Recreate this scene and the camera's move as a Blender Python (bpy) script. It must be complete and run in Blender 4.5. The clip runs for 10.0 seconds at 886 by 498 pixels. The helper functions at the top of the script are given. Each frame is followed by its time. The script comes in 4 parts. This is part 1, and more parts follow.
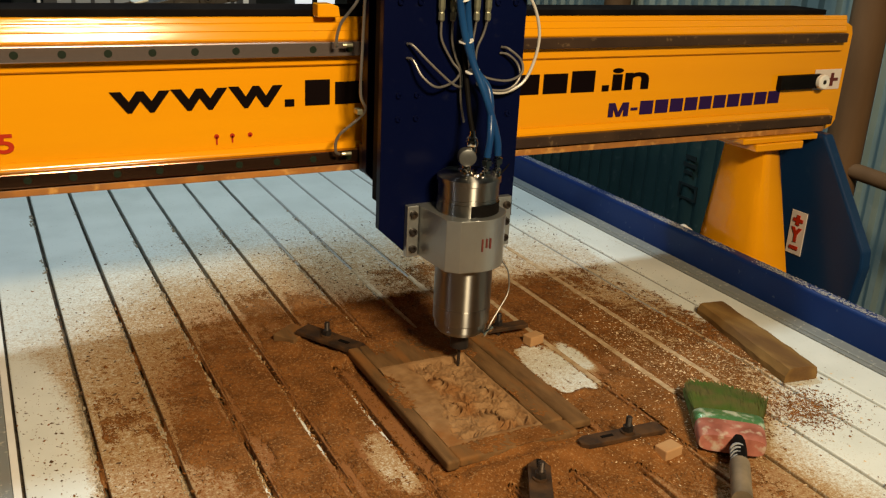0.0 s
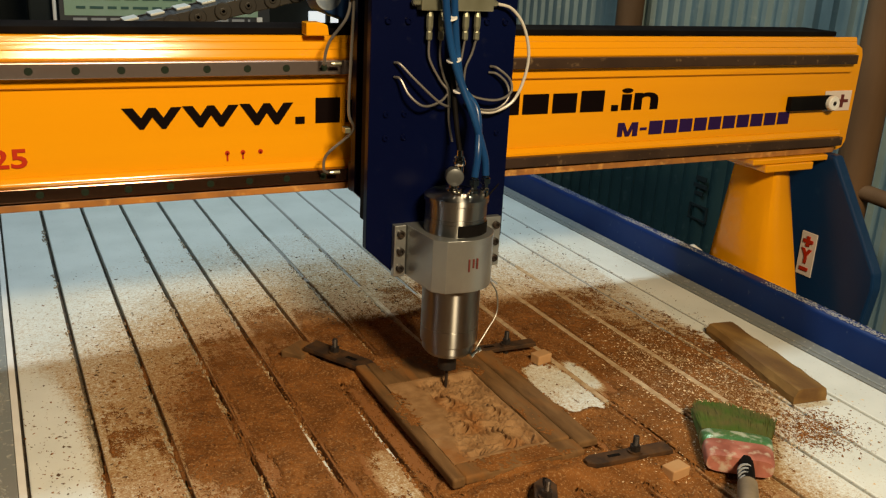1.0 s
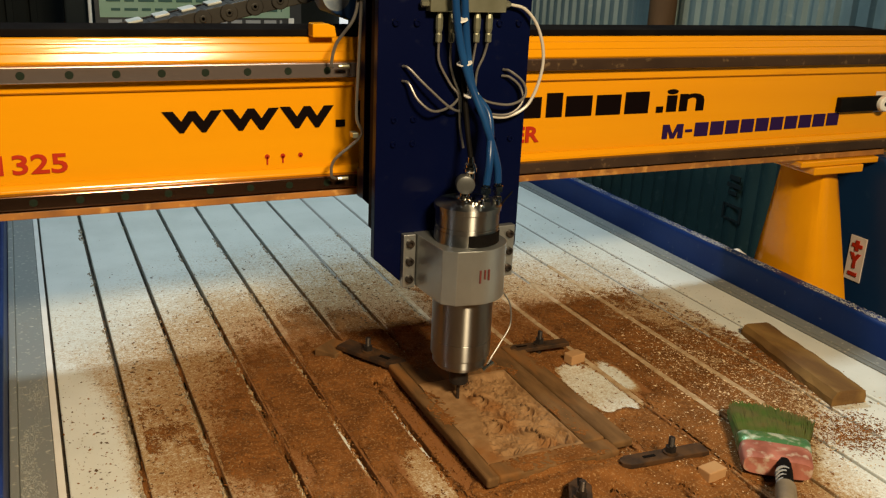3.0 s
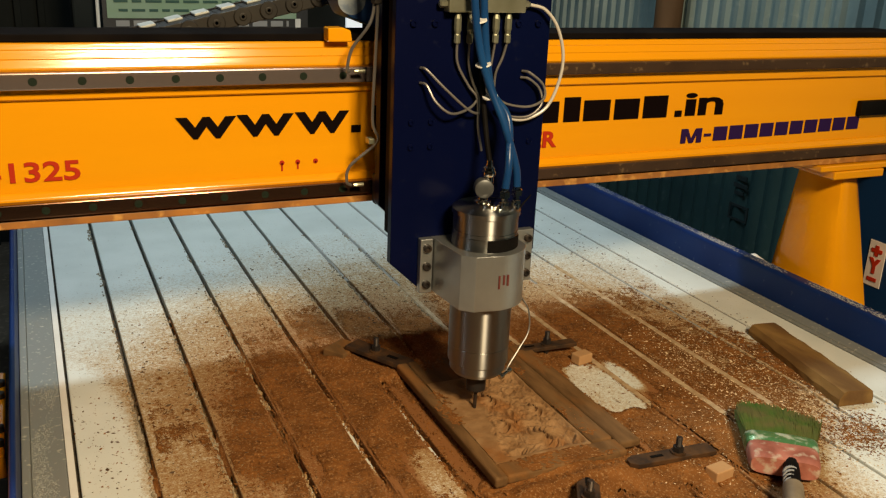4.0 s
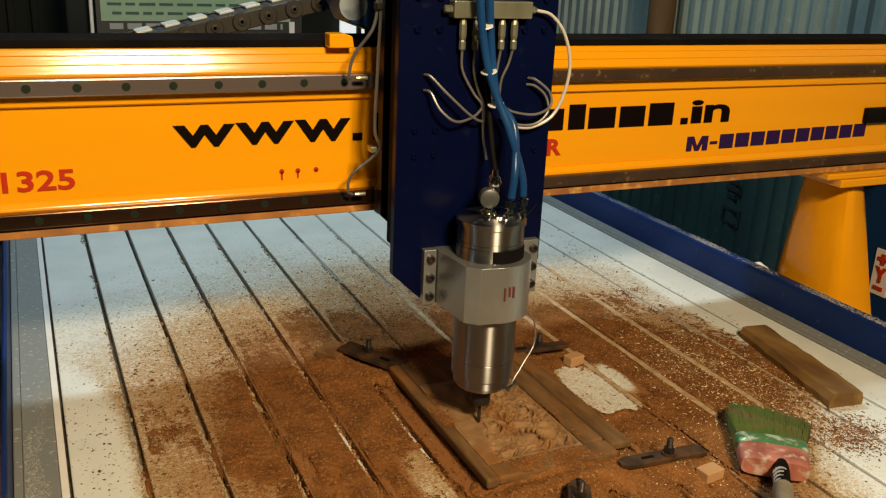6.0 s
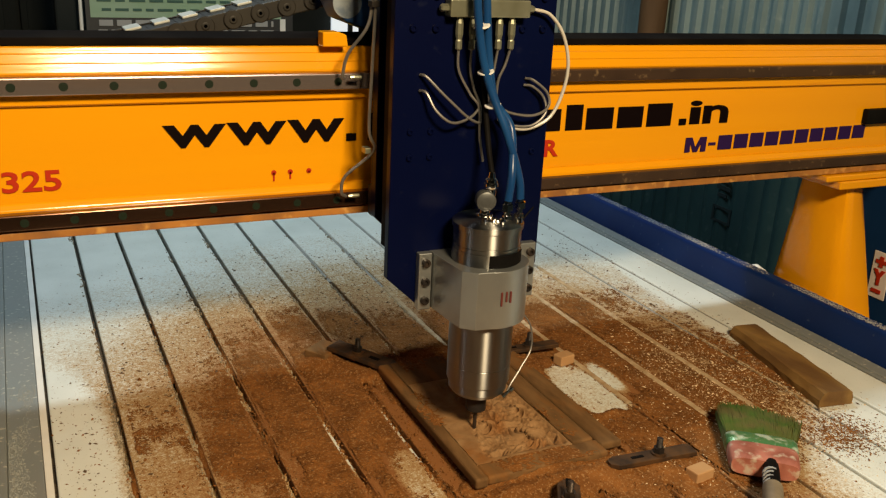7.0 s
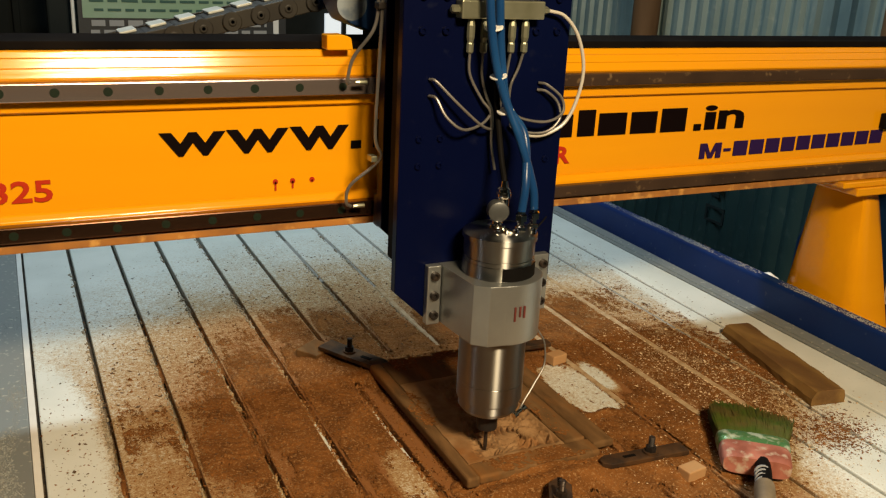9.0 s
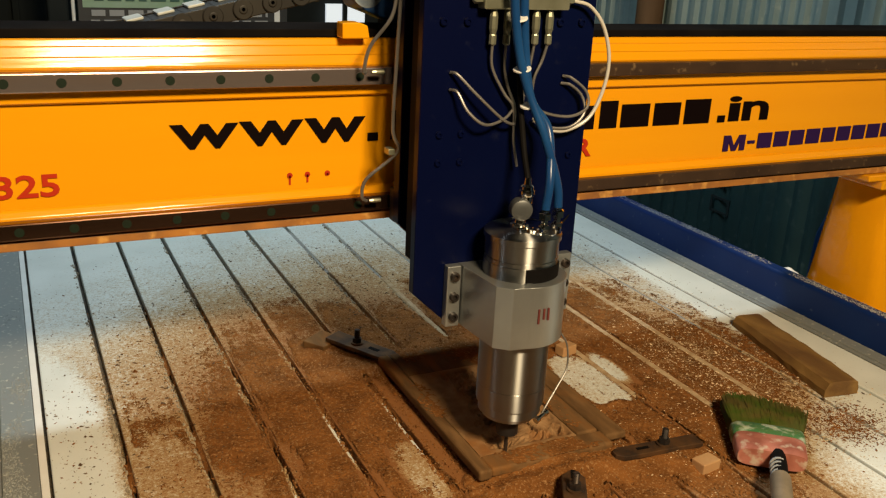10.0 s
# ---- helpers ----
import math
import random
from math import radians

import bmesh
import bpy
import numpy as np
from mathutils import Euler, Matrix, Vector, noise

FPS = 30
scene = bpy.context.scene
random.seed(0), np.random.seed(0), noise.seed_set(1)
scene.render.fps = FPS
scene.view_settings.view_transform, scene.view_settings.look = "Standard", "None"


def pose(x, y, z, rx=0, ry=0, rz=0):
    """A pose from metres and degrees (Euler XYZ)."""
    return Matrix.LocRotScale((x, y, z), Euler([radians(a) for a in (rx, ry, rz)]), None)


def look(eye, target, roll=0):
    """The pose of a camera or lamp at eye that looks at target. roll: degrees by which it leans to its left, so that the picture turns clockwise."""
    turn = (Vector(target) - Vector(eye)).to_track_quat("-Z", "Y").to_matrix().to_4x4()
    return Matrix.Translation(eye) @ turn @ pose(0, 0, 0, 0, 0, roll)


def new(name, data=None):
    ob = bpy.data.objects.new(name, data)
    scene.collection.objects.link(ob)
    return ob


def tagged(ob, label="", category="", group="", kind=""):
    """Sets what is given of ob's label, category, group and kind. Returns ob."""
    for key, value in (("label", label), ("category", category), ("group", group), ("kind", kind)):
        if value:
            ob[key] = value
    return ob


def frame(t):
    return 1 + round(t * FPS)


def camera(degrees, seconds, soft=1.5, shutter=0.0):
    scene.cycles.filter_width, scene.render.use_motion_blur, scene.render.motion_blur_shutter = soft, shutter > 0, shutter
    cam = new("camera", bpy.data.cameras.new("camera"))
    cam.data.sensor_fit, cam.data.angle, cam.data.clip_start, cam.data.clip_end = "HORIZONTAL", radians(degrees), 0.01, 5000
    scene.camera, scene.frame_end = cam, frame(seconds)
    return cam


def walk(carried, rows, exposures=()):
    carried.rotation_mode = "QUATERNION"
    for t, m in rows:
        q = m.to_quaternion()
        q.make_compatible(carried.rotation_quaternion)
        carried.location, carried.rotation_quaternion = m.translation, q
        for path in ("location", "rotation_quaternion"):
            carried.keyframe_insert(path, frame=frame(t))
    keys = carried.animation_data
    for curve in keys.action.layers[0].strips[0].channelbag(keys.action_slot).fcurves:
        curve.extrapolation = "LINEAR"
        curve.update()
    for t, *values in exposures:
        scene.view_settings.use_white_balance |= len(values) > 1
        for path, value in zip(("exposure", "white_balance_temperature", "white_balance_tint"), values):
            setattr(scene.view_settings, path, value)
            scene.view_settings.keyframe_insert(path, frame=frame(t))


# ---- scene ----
cam = camera(52.0, 10.0, 1.25)
PATH = [
    (0, (0.0, 0.043, 0.668), (0.882, 1.703, -0.016), 2.9),
    (0.5, (0.001, 0.034, 0.668), (0.877, 1.711, 0.019), 3.1),
    (1, (0.002, 0.037, 0.666), (0.867, 1.722, 0.022), 3.1),
    (1.5, (-0.001, 0.036, 0.665), (0.847, 1.729, 0.021), 3.0),
    (2, (-0.004, 0.038, 0.665), (0.838, 1.734, 0.021), 2.9),
    (2.5, (-0.001, 0.041, 0.664), (0.836, 1.738, 0.018), 2.9),
    (3, (-0.004, 0.041, 0.663), (0.804, 1.753, 0.017), 2.6),
    (4.5, (-0.012, 0.036, 0.667), (0.784, 1.753, 0.021), 2.5),
    (5, (-0.013, 0.035, 0.667), (0.784, 1.753, 0.025), 2.6),
    (6.5, (-0.006, 0.031, 0.665), (0.811, 1.741, 0.026), 2.7),
    (7, (-0.003, 0.037, 0.664), (0.822, 1.742, 0.022), 2.9),
    (7.5, (-0.001, 0.036, 0.662), (0.832, 1.738, 0.023), 2.9),
    (8, (-0.001, 0.037, 0.658), (0.836, 1.739, 0.023), 2.9),
    (8.5, (0.002, 0.037, 0.66), (0.838, 1.738, 0.022), 2.9),
    (9, (0.003, 0.037, 0.66), (0.838, 1.738, 0.021), 2.9),
    (9.5, (0.004, 0.037, 0.658), (0.839, 1.739, 0.02), 2.9),
    (10, (-0.004, 0.058, 0.65), (0.832, 1.753, -0.005), 2.9),
]
walk(cam, [(t, look(eye, target, roll)) for t, eye, target, roll in PATH])

# One plan unit of the bed is S metres; part() brings every mesh to metres.
S = 0.8505


def at(x, y, z, rx=0, ry=0, rz=0):
    return pose(x * S, y * S, z * S, rx, ry, rz)


# ---- light ----
world = bpy.data.worlds.new("world")
scene.world = world
world.use_nodes = True
world.node_tree.nodes["Background"].inputs[0].default_value = (0.75, 0.88, 1.0, 1)
world.node_tree.nodes["Background"].inputs[1].default_value = 0.009


def area(name, eye, target, sx, sy, watts, colour):
    lamp = bpy.data.lights.new(name, "AREA")
    lamp.shape, lamp.size, lamp.size_y, lamp.energy, lamp.color = "RECTANGLE", sx * S, sy * S, watts, colour
    ob = new(name, lamp)
    ob.matrix_world = look(Vector(eye) * S, Vector(target) * S)
    return ob


area("work_light", (0.34, -0.95, 1.95), (-0.25, 1.6, 0.1), 0.32, 0.34, 53, (1.0, 0.76, 0.44))
area("second_work_light", (0.62, -0.95, 1.95), (-0.10, 1.6, 0.1), 0.15, 0.22, 34, (1.0, 0.80, 0.52))
area("tube_light", (0.78, 2.35, 2.25), (0.78, 2.30, 0.0), 1.30, 0.20, 27, (0.76, 0.94, 1.0))
area("shed_lamp", (-1.4, 1.15, 1.5), (0.7, 1.3, 0.2), 0.12, 0.5, 1.4, (0.95, 0.96, 1.0))
area("daylight_opening", (0.2, 5.35, 1.35), (0.4, 2.0, 0.0), 1.5, 1.0, 2.5, (0.72, 0.90, 1.0))


# ---- materials ----
def material(name, colour, rough=0.5, metal=0.0, grain=None, spots=None, bump=0.0, bump_scale=60.0, coat=0.0, shine=0.5):
    """grain: (other colour, scale, low, high); spots: the same, laid over it."""
    m = bpy.data.materials.new(name)
    m.use_nodes = True
    nt = m.node_tree
    b = nt.nodes["Principled BSDF"]
    b.inputs["Roughness"].default_value, b.inputs["Metallic"].default_value = rough, metal
    b.inputs["Coat Weight"].default_value, b.inputs["Specular IOR Level"].default_value = coat, shine
    co = nt.nodes.new("ShaderNodeTexCoord")
    last = None
    for layer in (grain, spots):
        if not layer:
            continue
        other, scale, low, high = layer
        n = nt.nodes.new("ShaderNodeTexNoise")
        n.inputs["Scale"].default_value, n.inputs["Detail"].default_value = scale, 6
        nt.links.new(co.outputs["Object"], n.inputs["Vector"])
        r = nt.nodes.new("ShaderNodeMapRange")
        r.inputs[1].default_value, r.inputs[2].default_value = low, high
        nt.links.new(n.outputs[0], r.inputs[0])
        mix = nt.nodes.new("ShaderNodeMix")
        mix.data_type = "RGBA"
        nt.links.new(r.outputs[0], mix.inputs[0])
        mix.inputs[6].default_value = (*colour, 1)
        if last:
            nt.links.new(last, mix.inputs[6])
        mix.inputs[7].default_value = (*other, 1)
        last = mix.outputs[2]
    if last:
        nt.links.new(last, b.inputs["Base Color"])
    else:
        b.inputs["Base Color"].default_value = (*colour, 1)
    if bump:
        n = nt.nodes.new("ShaderNodeTexNoise")
        n.inputs["Scale"].default_value, n.inputs["Detail"].default_value = bump_scale, 5
        nt.links.new(co.outputs["Object"], n.inputs["Vector"])
        bp = nt.nodes.new("ShaderNodeBump")
        bp.inputs["Strength"].default_value, bp.inputs["Distance"].default_value = bump, 0.002
        nt.links.new(n.outputs[0], bp.inputs["Height"])
        nt.links.new(bp.outputs[0], b.inputs["Normal"])
    return m


def stretch(m, factors):
    """Stretches the grain of a material along an axis."""
    nt = m.node_tree
    co = next(n for n in nt.nodes if n.type == "TEX_COORD")
    mp = nt.nodes.new("ShaderNodeMapping")
    mp.inputs["Scale"].default_value = factors
    for link in [k for k in nt.links if k.from_node == co]:
        to = link.to_socket
        nt.links.remove(link)
        nt.links.new(mp.outputs[0], to)
    nt.links.new(co.outputs["Object"], mp.inputs[0])
    return m


def dusted(m, dust, centre, radii, low, high, scale, bare=()):
    """Sawdust lying on a surface: a ragged stain of its own shape round a centre of the bed."""
    nt = m.node_tree
    b = nt.nodes["Principled BSDF"]
    geo = nt.nodes.new("ShaderNodeNewGeometry")
    sub = nt.nodes.new("ShaderNodeVectorMath")
    sub.operation = "SUBTRACT"
    sub.inputs[1].default_value = Vector(centre) * S
    div = nt.nodes.new("ShaderNodeVectorMath")
    div.operation = "DIVIDE"
    div.inputs[1].default_value = Vector(radii) * S
    ln = nt.nodes.new("ShaderNodeVectorMath")
    ln.operation = "LENGTH"
    nt.links.new(geo.outputs["Position"], sub.inputs[0])
    nt.links.new(sub.outputs[0], div.inputs[0])
    nt.links.new(div.outputs[0], ln.inputs[0])
    total = ln.outputs["Value"]
    for spot, size, amount in bare:
        off, over, far, fall, plus = (nt.nodes.new("ShaderNodeVectorMath"), nt.nodes.new("ShaderNodeVectorMath"), nt.nodes.new("ShaderNodeVectorMath"), nt.nodes.new("ShaderNodeMapRange"), nt.nodes.new("ShaderNodeMath"))
        off.operation, over.operation, far.operation, plus.operation = "SUBTRACT", "DIVIDE", "LENGTH", "ADD"
        off.inputs[1].default_value, over.inputs[1].default_value = Vector(spot) * S, Vector(size) * S
        fall.inputs[1].default_value, fall.inputs[2].default_value, fall.inputs[3].default_value, fall.inputs[4].default_value = 0.7, 1.15, amount, 0.0
        nt.links.new(geo.outputs["Position"], off.inputs[0])
        nt.links.new(off.outputs[0], over.inputs[0])
        nt.links.new(over.outputs[0], far.inputs[0])
        nt.links.new(far.outputs["Value"], fall.inputs[0])
        nt.links.new(total, plus.inputs[0])
        nt.links.new(fall.outputs[0], plus.inputs[1])
        total = plus.outputs[0]
    for sc, amount in ((scale, 0.5), (scale * 10, 0.35), (scale * 34, 0.8), (scale * 84, 0.9)):
        n = nt.nodes.new("ShaderNodeTexNoise")
        n.inputs["Scale"].default_value, n.inputs["Detail"].default_value = sc, 4
        nt.links.new(geo.outputs["Position"], n.inputs["Vector"])
        ma = nt.nodes.new("ShaderNodeMath")
        ma.operation = "MULTIPLY_ADD"
        ma.inputs[1].default_value = amount
        nt.links.new(n.outputs[0], ma.inputs[0])
        nt.links.new(total, ma.inputs[2])
        total = ma.outputs[0]
    r = nt.nodes.new("ShaderNodeMapRange")
    r.inputs[1].default_value, r.inputs[2].default_value = low, high
    r.inputs[3].default_value, r.inputs[4].default_value = 1, 0
    nt.links.new(total, r.inputs[0])
    half = nt.nodes.new("ShaderNodeMapRange")
    half.inputs[2].default_value = 0.55
    nt.links.new(r.outputs[0], half.inputs[0])
    full = nt.nodes.new("ShaderNodeMapRange")
    full.inputs[1].default_value = 0.45
    nt.links.new(r.outputs[0], full.inputs[0])
    mix, top = nt.nodes.new("ShaderNodeMix"), nt.nodes.new("ShaderNodeMix")
    mix.data_type, top.data_type = "RGBA", "RGBA"
    nt.links.new(half.outputs[0], mix.inputs[0])
    nt.links.new(full.outputs[0], top.inputs[0])
    old = b.inputs["Base Color"].links
    if old:
        nt.links.new(old[0].from_socket, mix.inputs[6])
    else:
        mix.inputs[6].default_value = b.inputs["Base Color"].default_value
    mix.inputs[7].default_value = (0.40, 0.275, 0.135, 1)
    top.inputs[7].default_value = (*dust, 1)
    nt.links.new(mix.outputs[2], top.inputs[6])
    nt.links.new(top.outputs[2], b.inputs["Base Color"])
    rr = nt.nodes.new("ShaderNodeMapRange")
    rr.inputs[3].default_value, rr.inputs[4].default_value = b.inputs["Roughness"].default_value, 0.9
    nt.links.new(r.outputs[0], rr.inputs[0])
    nt.links.new(rr.outputs[0], b.inputs["Roughness"])
    return m


DUST = (0.222, 0.087, 0.023)
PVC = dusted(material("white_pvc", (0.69, 0.715, 0.68), 0.36, grain=((0.60, 0.625, 0.59), 9, 0.4, 0.7), spots=((0.34, 0.27, 0.18), 190, 0.66, 0.74), bump=0.08, shine=0.35),
             DUST, (0.70, 1.28, 0), (0.70, 0.75, 9), 1.80, 2.60, 5,
             (((0.912, 1.295, 0), (0.060, 0.150, 1), 0.85), ((0.982, 1.335, 0), (0.020, 0.07, 1), 0.8), ((0.505, 1.14, 0), (0.034, 0.10, 1), 0.50), ((0.4185, 1.27, 0), (0.0038, 0.10, 1), 0.9),
              ((0.5255, 1.27, 0), (0.0036, 0.10, 1), 0.9), ((0.3115, 1.10, 0), (0.0036, 0.09, 1), 0.9), ((1.36, 0.88, 0), (0.26, 0.22, 1), 0.55), ((1.42, 1.4, 0), (0.08, 0.5, 1), 0.6), ((0.0, 1.3, 0), (0.09, 0.4, 1), 0.8)))
ALU = material("dull_aluminium", (0.27, 0.29, 0.28), 0.5, 0.35, grain=((0.28, 0.29, 0.28), 14, 0.35, 0.7), spots=((0.62, 0.60, 0.52), 120, 0.6, 0.72), bump=0.1)
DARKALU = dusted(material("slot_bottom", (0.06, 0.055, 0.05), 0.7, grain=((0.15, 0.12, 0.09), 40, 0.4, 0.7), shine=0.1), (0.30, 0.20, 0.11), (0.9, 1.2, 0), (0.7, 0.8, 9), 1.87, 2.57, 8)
BLUE = material("blue_paint", (0.005, 0.026, 0.085), 0.34, grain=((0.007, 0.032, 0.10), 6, 0.35, 0.7), spots=((0.012, 0.04, 0.11), 45, 0.62, 0.8), bump=0.15, bump_scale=14, shine=0.3)
RAILBLUE = material("dusty_blue_paint", (0.003, 0.017, 0.100), 0.42, shine=0.2, grain=((0.005, 0.024, 0.125), 7, 0.35, 0.7), spots=((0.10, 0.13, 0.20), 70, 0.66, 0.82), bump=0.3, bump_scale=16)
PLATE = material("dark_blue_plate", (0.0008, 0.0020, 0.018), 0.34, grain=((0.0011, 0.003, 0.023), 5, 0.35, 0.7), spots=((0.006, 0.008, 0.026), 60, 0.64, 0.8), bump=0.08, bump_scale=12, shine=0.10)
YELLOW = stretch(material("yellow_paint", (0.78, 0.325, 0.004), 0.15, grain=((0.74, 0.295, 0.004), 14, 0.3, 0.7), spots=((0.60, 0.21, 0.008), 60, 0.70, 0.8), bump=0.5, bump_scale=42, coat=0.0, shine=0.4), (0.06, 1, 1))
LIPYELLOW = material("brownish_yellow_paint", (0.42, 0.17, 0.03), 0.5, grain=((0.22, 0.09, 0.025), 18, 0.35, 0.65), spots=((0.55, 0.28, 0.07), 60, 0.55, 0.7))
STEEL = stretch(material("ground_steel_rail", (0.33, 0.26, 0.22), 0.24, 0.75, grain=((0.30, 0.19, 0.13), 8, 0.35, 0.7), spots=((0.26, 0.25, 0.28), 3, 0.55, 0.72), bump=0.12, bump_scale=30), (0.2, 1, 1))
BROWNRAIL = material("oily_rail", (0.075, 0.042, 0.024), 0.4, 0.4, grain=((0.045, 0.025, 0.016), 12, 0.35, 0.7), spots=((0.25, 0.16, 0.08), 80, 0.62, 0.75))
BOLTGREEN = material("rail_bolt_cap", (0.006, 0.013, 0.006), 0.6, shine=0.2)
BLACK = material("black_rubber", (0.004, 0.0035, 0.0035), 0.65, grain=((0.008, 0.007, 0.006), 20, 0.4, 0.7), bump=0.1, shine=0.06)
RUBBER = material("matt_black_cover", (0.005, 0.004, 0.004), 0.9, grain=((0.009, 0.007, 0.006), 14, 0.4, 0.7), bump=0.2, bump_scale=20, shine=0.02)
DARK = material("dark_steel", (0.035, 0.03, 0.028), 0.45, 0.6, grain=((0.09, 0.06, 0.04), 30, 0.5, 0.75), bump=0.2, shine=0.3)
SPIN = material("brushed_stainless", (0.37, 0.375, 0.37), 0.21, 1.0, grain=((0.28, 0.275, 0.26), 8, 0.3, 0.7))
SPIN.node_tree.nodes["Principled BSDF"].inputs["Roughness"].default_value = 0.34
SPIN.node_tree.nodes["Principled BSDF"].inputs["Anisotropic"].default_value = 1.0
SPIN.node_tree.nodes["Principled BSDF"].inputs["Anisotropic Rotation"].default_value = 0.25
ROUND = SPIN.node_tree.nodes.new("ShaderNodeTangent")
ROUND.direction_type, ROUND.axis = "RADIAL", "Z"
SPIN.node_tree.links.new(ROUND.outputs[0], SPIN.node_tree.nodes["Principled BSDF"].inputs["Tangent"])
CHROME = material("polished_steel", (0.72, 0.70, 0.66), 0.10, 1.0)
CAST = material("milled_aluminium", (0.40, 0.42, 0.42), 0.33, 0.8, grain=((0.31, 0.32, 0.32), 11, 0.35, 0.7), bump=0.06)
NICKEL = material("satin_nickel", (0.34, 0.34, 0.25), 0.3, 0.7, grain=((0.25, 0.25, 0.17), 25, 0.4, 0.7))
BRAID = material("grey_tube", (0.27, 0.255, 0.24), 0.42, 0.7, grain=((0.19, 0.175, 0.16), 40, 0.4, 0.7))
CLEAR = material("milky_tube", (0.48, 0.45, 0.40), 0.3)
HOSE = material("blue_hose", (0.006, 0.040, 0.135), 0.3, grain=((0.009, 0.055, 0.17), 20, 0.4, 0.7), shine=0.35)
WHITE = material("white_plastic", (0.78, 0.77, 0.74), 0.4, grain=((0.7, 0.69, 0.66), 20, 0.4, 0.7))
PAPER = material("label_paper", (0.72, 0.62, 0.55), 0.5, grain=((0.66, 0.56, 0.5), 30, 0.4, 0.7))
RED = material("red_marking", (0.42, 0.028, 0.008), 0.5, shine=0.12)
PEN = material("red_pen", (0.11, 0.016, 0.012), 0.6)
BLACKINK = material("black_vinyl", (0.004, 0.0015, 0.0015), 0.55, shine=0.06)
NAVYINK = material("navy_vinyl", (0.022, 0.008, 0.06), 0.5, shine=0.12)
WORK = stretch(material("carved_board", (0.180, 0.098, 0.040), 0.8, grain=((0.100, 0.053, 0.021), 55, 0.35, 0.65), spots=((0.20, 0.088, 0.026), 34, 0.50, 0.66), bump=0.4, bump_scale=90, shine=0.12), (1, 0.25, 1))
CARVE = material("fresh_carving", (0.30, 0.175, 0.082), 0.75, grain=((0.20, 0.105, 0.044), 45, 0.35, 0.7), spots=(DUST, 16, 0.50, 0.70), bump=0.35, bump_scale=160, shine=0.1)
RUST = material("dusty_rusted_steel", (0.050, 0.032, 0.022), 0.55, 0.5, grain=((0.12, 0.062, 0.028), 40, 0.4, 0.65), bump=0.3, shine=0.2)
# steel of the lower rail, its shade put into a darker base colour
SHADYSTEEL = stretch(material("shaded_steel_rail", (0.20, 0.10, 0.06), 0.15, 0.9, grain=((0.07, 0.04, 0.026), 8, 0.35, 0.7), bump=0.1, bump_scale=30), (0.2, 1, 1))
LOG = stretch(material("weathered_wood", (0.25, 0.145, 0.048), 0.7, grain=((0.14, 0.075, 0.025), 26, 0.35, 0.65), spots=((0.125, 0.066, 0.026), 13, 0.50, 0.66), bump=0.8, bump_scale=60, shine=0.15), (1, 0.25, 1))
PALE = material("pale_cut_wood", (0.42, 0.25, 0.12), 0.7, grain=((0.40, 0.22, 0.10), 40, 0.35, 0.7), bump=0.2, shine=0.15)
SAW = material("sawdust", DUST, 0.95, grain=((0.135, 0.052, 0.014), 26, 0.38, 0.66), spots=((0.31, 0.165, 0.068), 300, 0.54, 0.68), bump=1.0, bump_scale=420, shine=0.08)
CHIP = material("wood_chips", (0.24, 0.12, 0.048), 0.85, shine=0.1)
PALECHIP = material("pale_shavings", (0.64, 0.48, 0.30), 0.7, shine=0.15)
DARKCHIP = material("dark_crumbs", (0.10, 0.06, 0.035), 0.9, shine=0.1)
BRISTLE = material("green_bristle", (0.070, 0.118, 0.013), 0.7, grain=((0.13, 0.11, 0.028), 26, 0.40, 0.60), shine=0.2)
TAPE = material("green_foil_binding", (0.075, 0.20, 0.075), 0.3, 0.3, grain=((0.46, 0.55, 0.42), 55, 0.50, 0.62), bump=1.0, bump_scale=90)
PINK = material("worn_pink_stock", (0.40, 0.15, 0.11), 0.55, grain=((0.24, 0.075, 0.05), 26, 0.42, 0.62), spots=((0.46, 0.35, 0.27), 60, 0.54, 0.66), bump=0.7, shine=0.3)
SHEET = material("blue_green_sheet", (0.245, 0.325, 0.325), 0.38, 0.2, grain=((0.175, 0.245, 0.25), 5, 0.35, 0.7), spots=((0.30, 0.36, 0.35), 30, 0.6, 0.8), bump=0.1)
TIMBER = stretch(material("brown_post", (0.15, 0.085, 0.042), 0.7, grain=((0.09, 0.05, 0.024), 12, 0.3, 0.7), bump=0.4, bump_scale=30, shine=0.15), (1, 1, 0.2))
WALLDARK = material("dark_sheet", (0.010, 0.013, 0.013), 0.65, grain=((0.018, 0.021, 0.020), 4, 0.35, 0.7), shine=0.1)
EARTH = material("shed_floor", (0.12, 0.10, 0.08), 0.9, grain=((0.08, 0.065, 0.05), 5, 0.35, 0.7), spots=((0.18, 0.15, 0.11), 40, 0.55, 0.7), bump=0.4, shine=0.1)
GREYDUST = material("whitish_dust", (0.33, 0.33, 0.33), 0.9, shine=0.1)
BANNERINK = material("banner_print", (0.05, 0.11, 0.09), 0.6, shine=0.2)
GREENPAPER = material("banner_green", (0.20, 0.34, 0.20), 0.5, grain=((0.32, 0.42, 0.34), 3, 0.35, 0.65))
BANNERBLACK = material("banner_black", (0.02, 0.022, 0.025), 0.5)
GLOW = bpy.data.materials.new("daylight_gap")
GLOW.use_nodes = True
GLOW.node_tree.nodes["Principled BSDF"].inputs["Emission Color"].default_value = (0.85, 0.95, 1.0, 1)
GLOW.node_tree.nodes["Principled BSDF"].inputs["Emission Strength"].default_value = 0.65


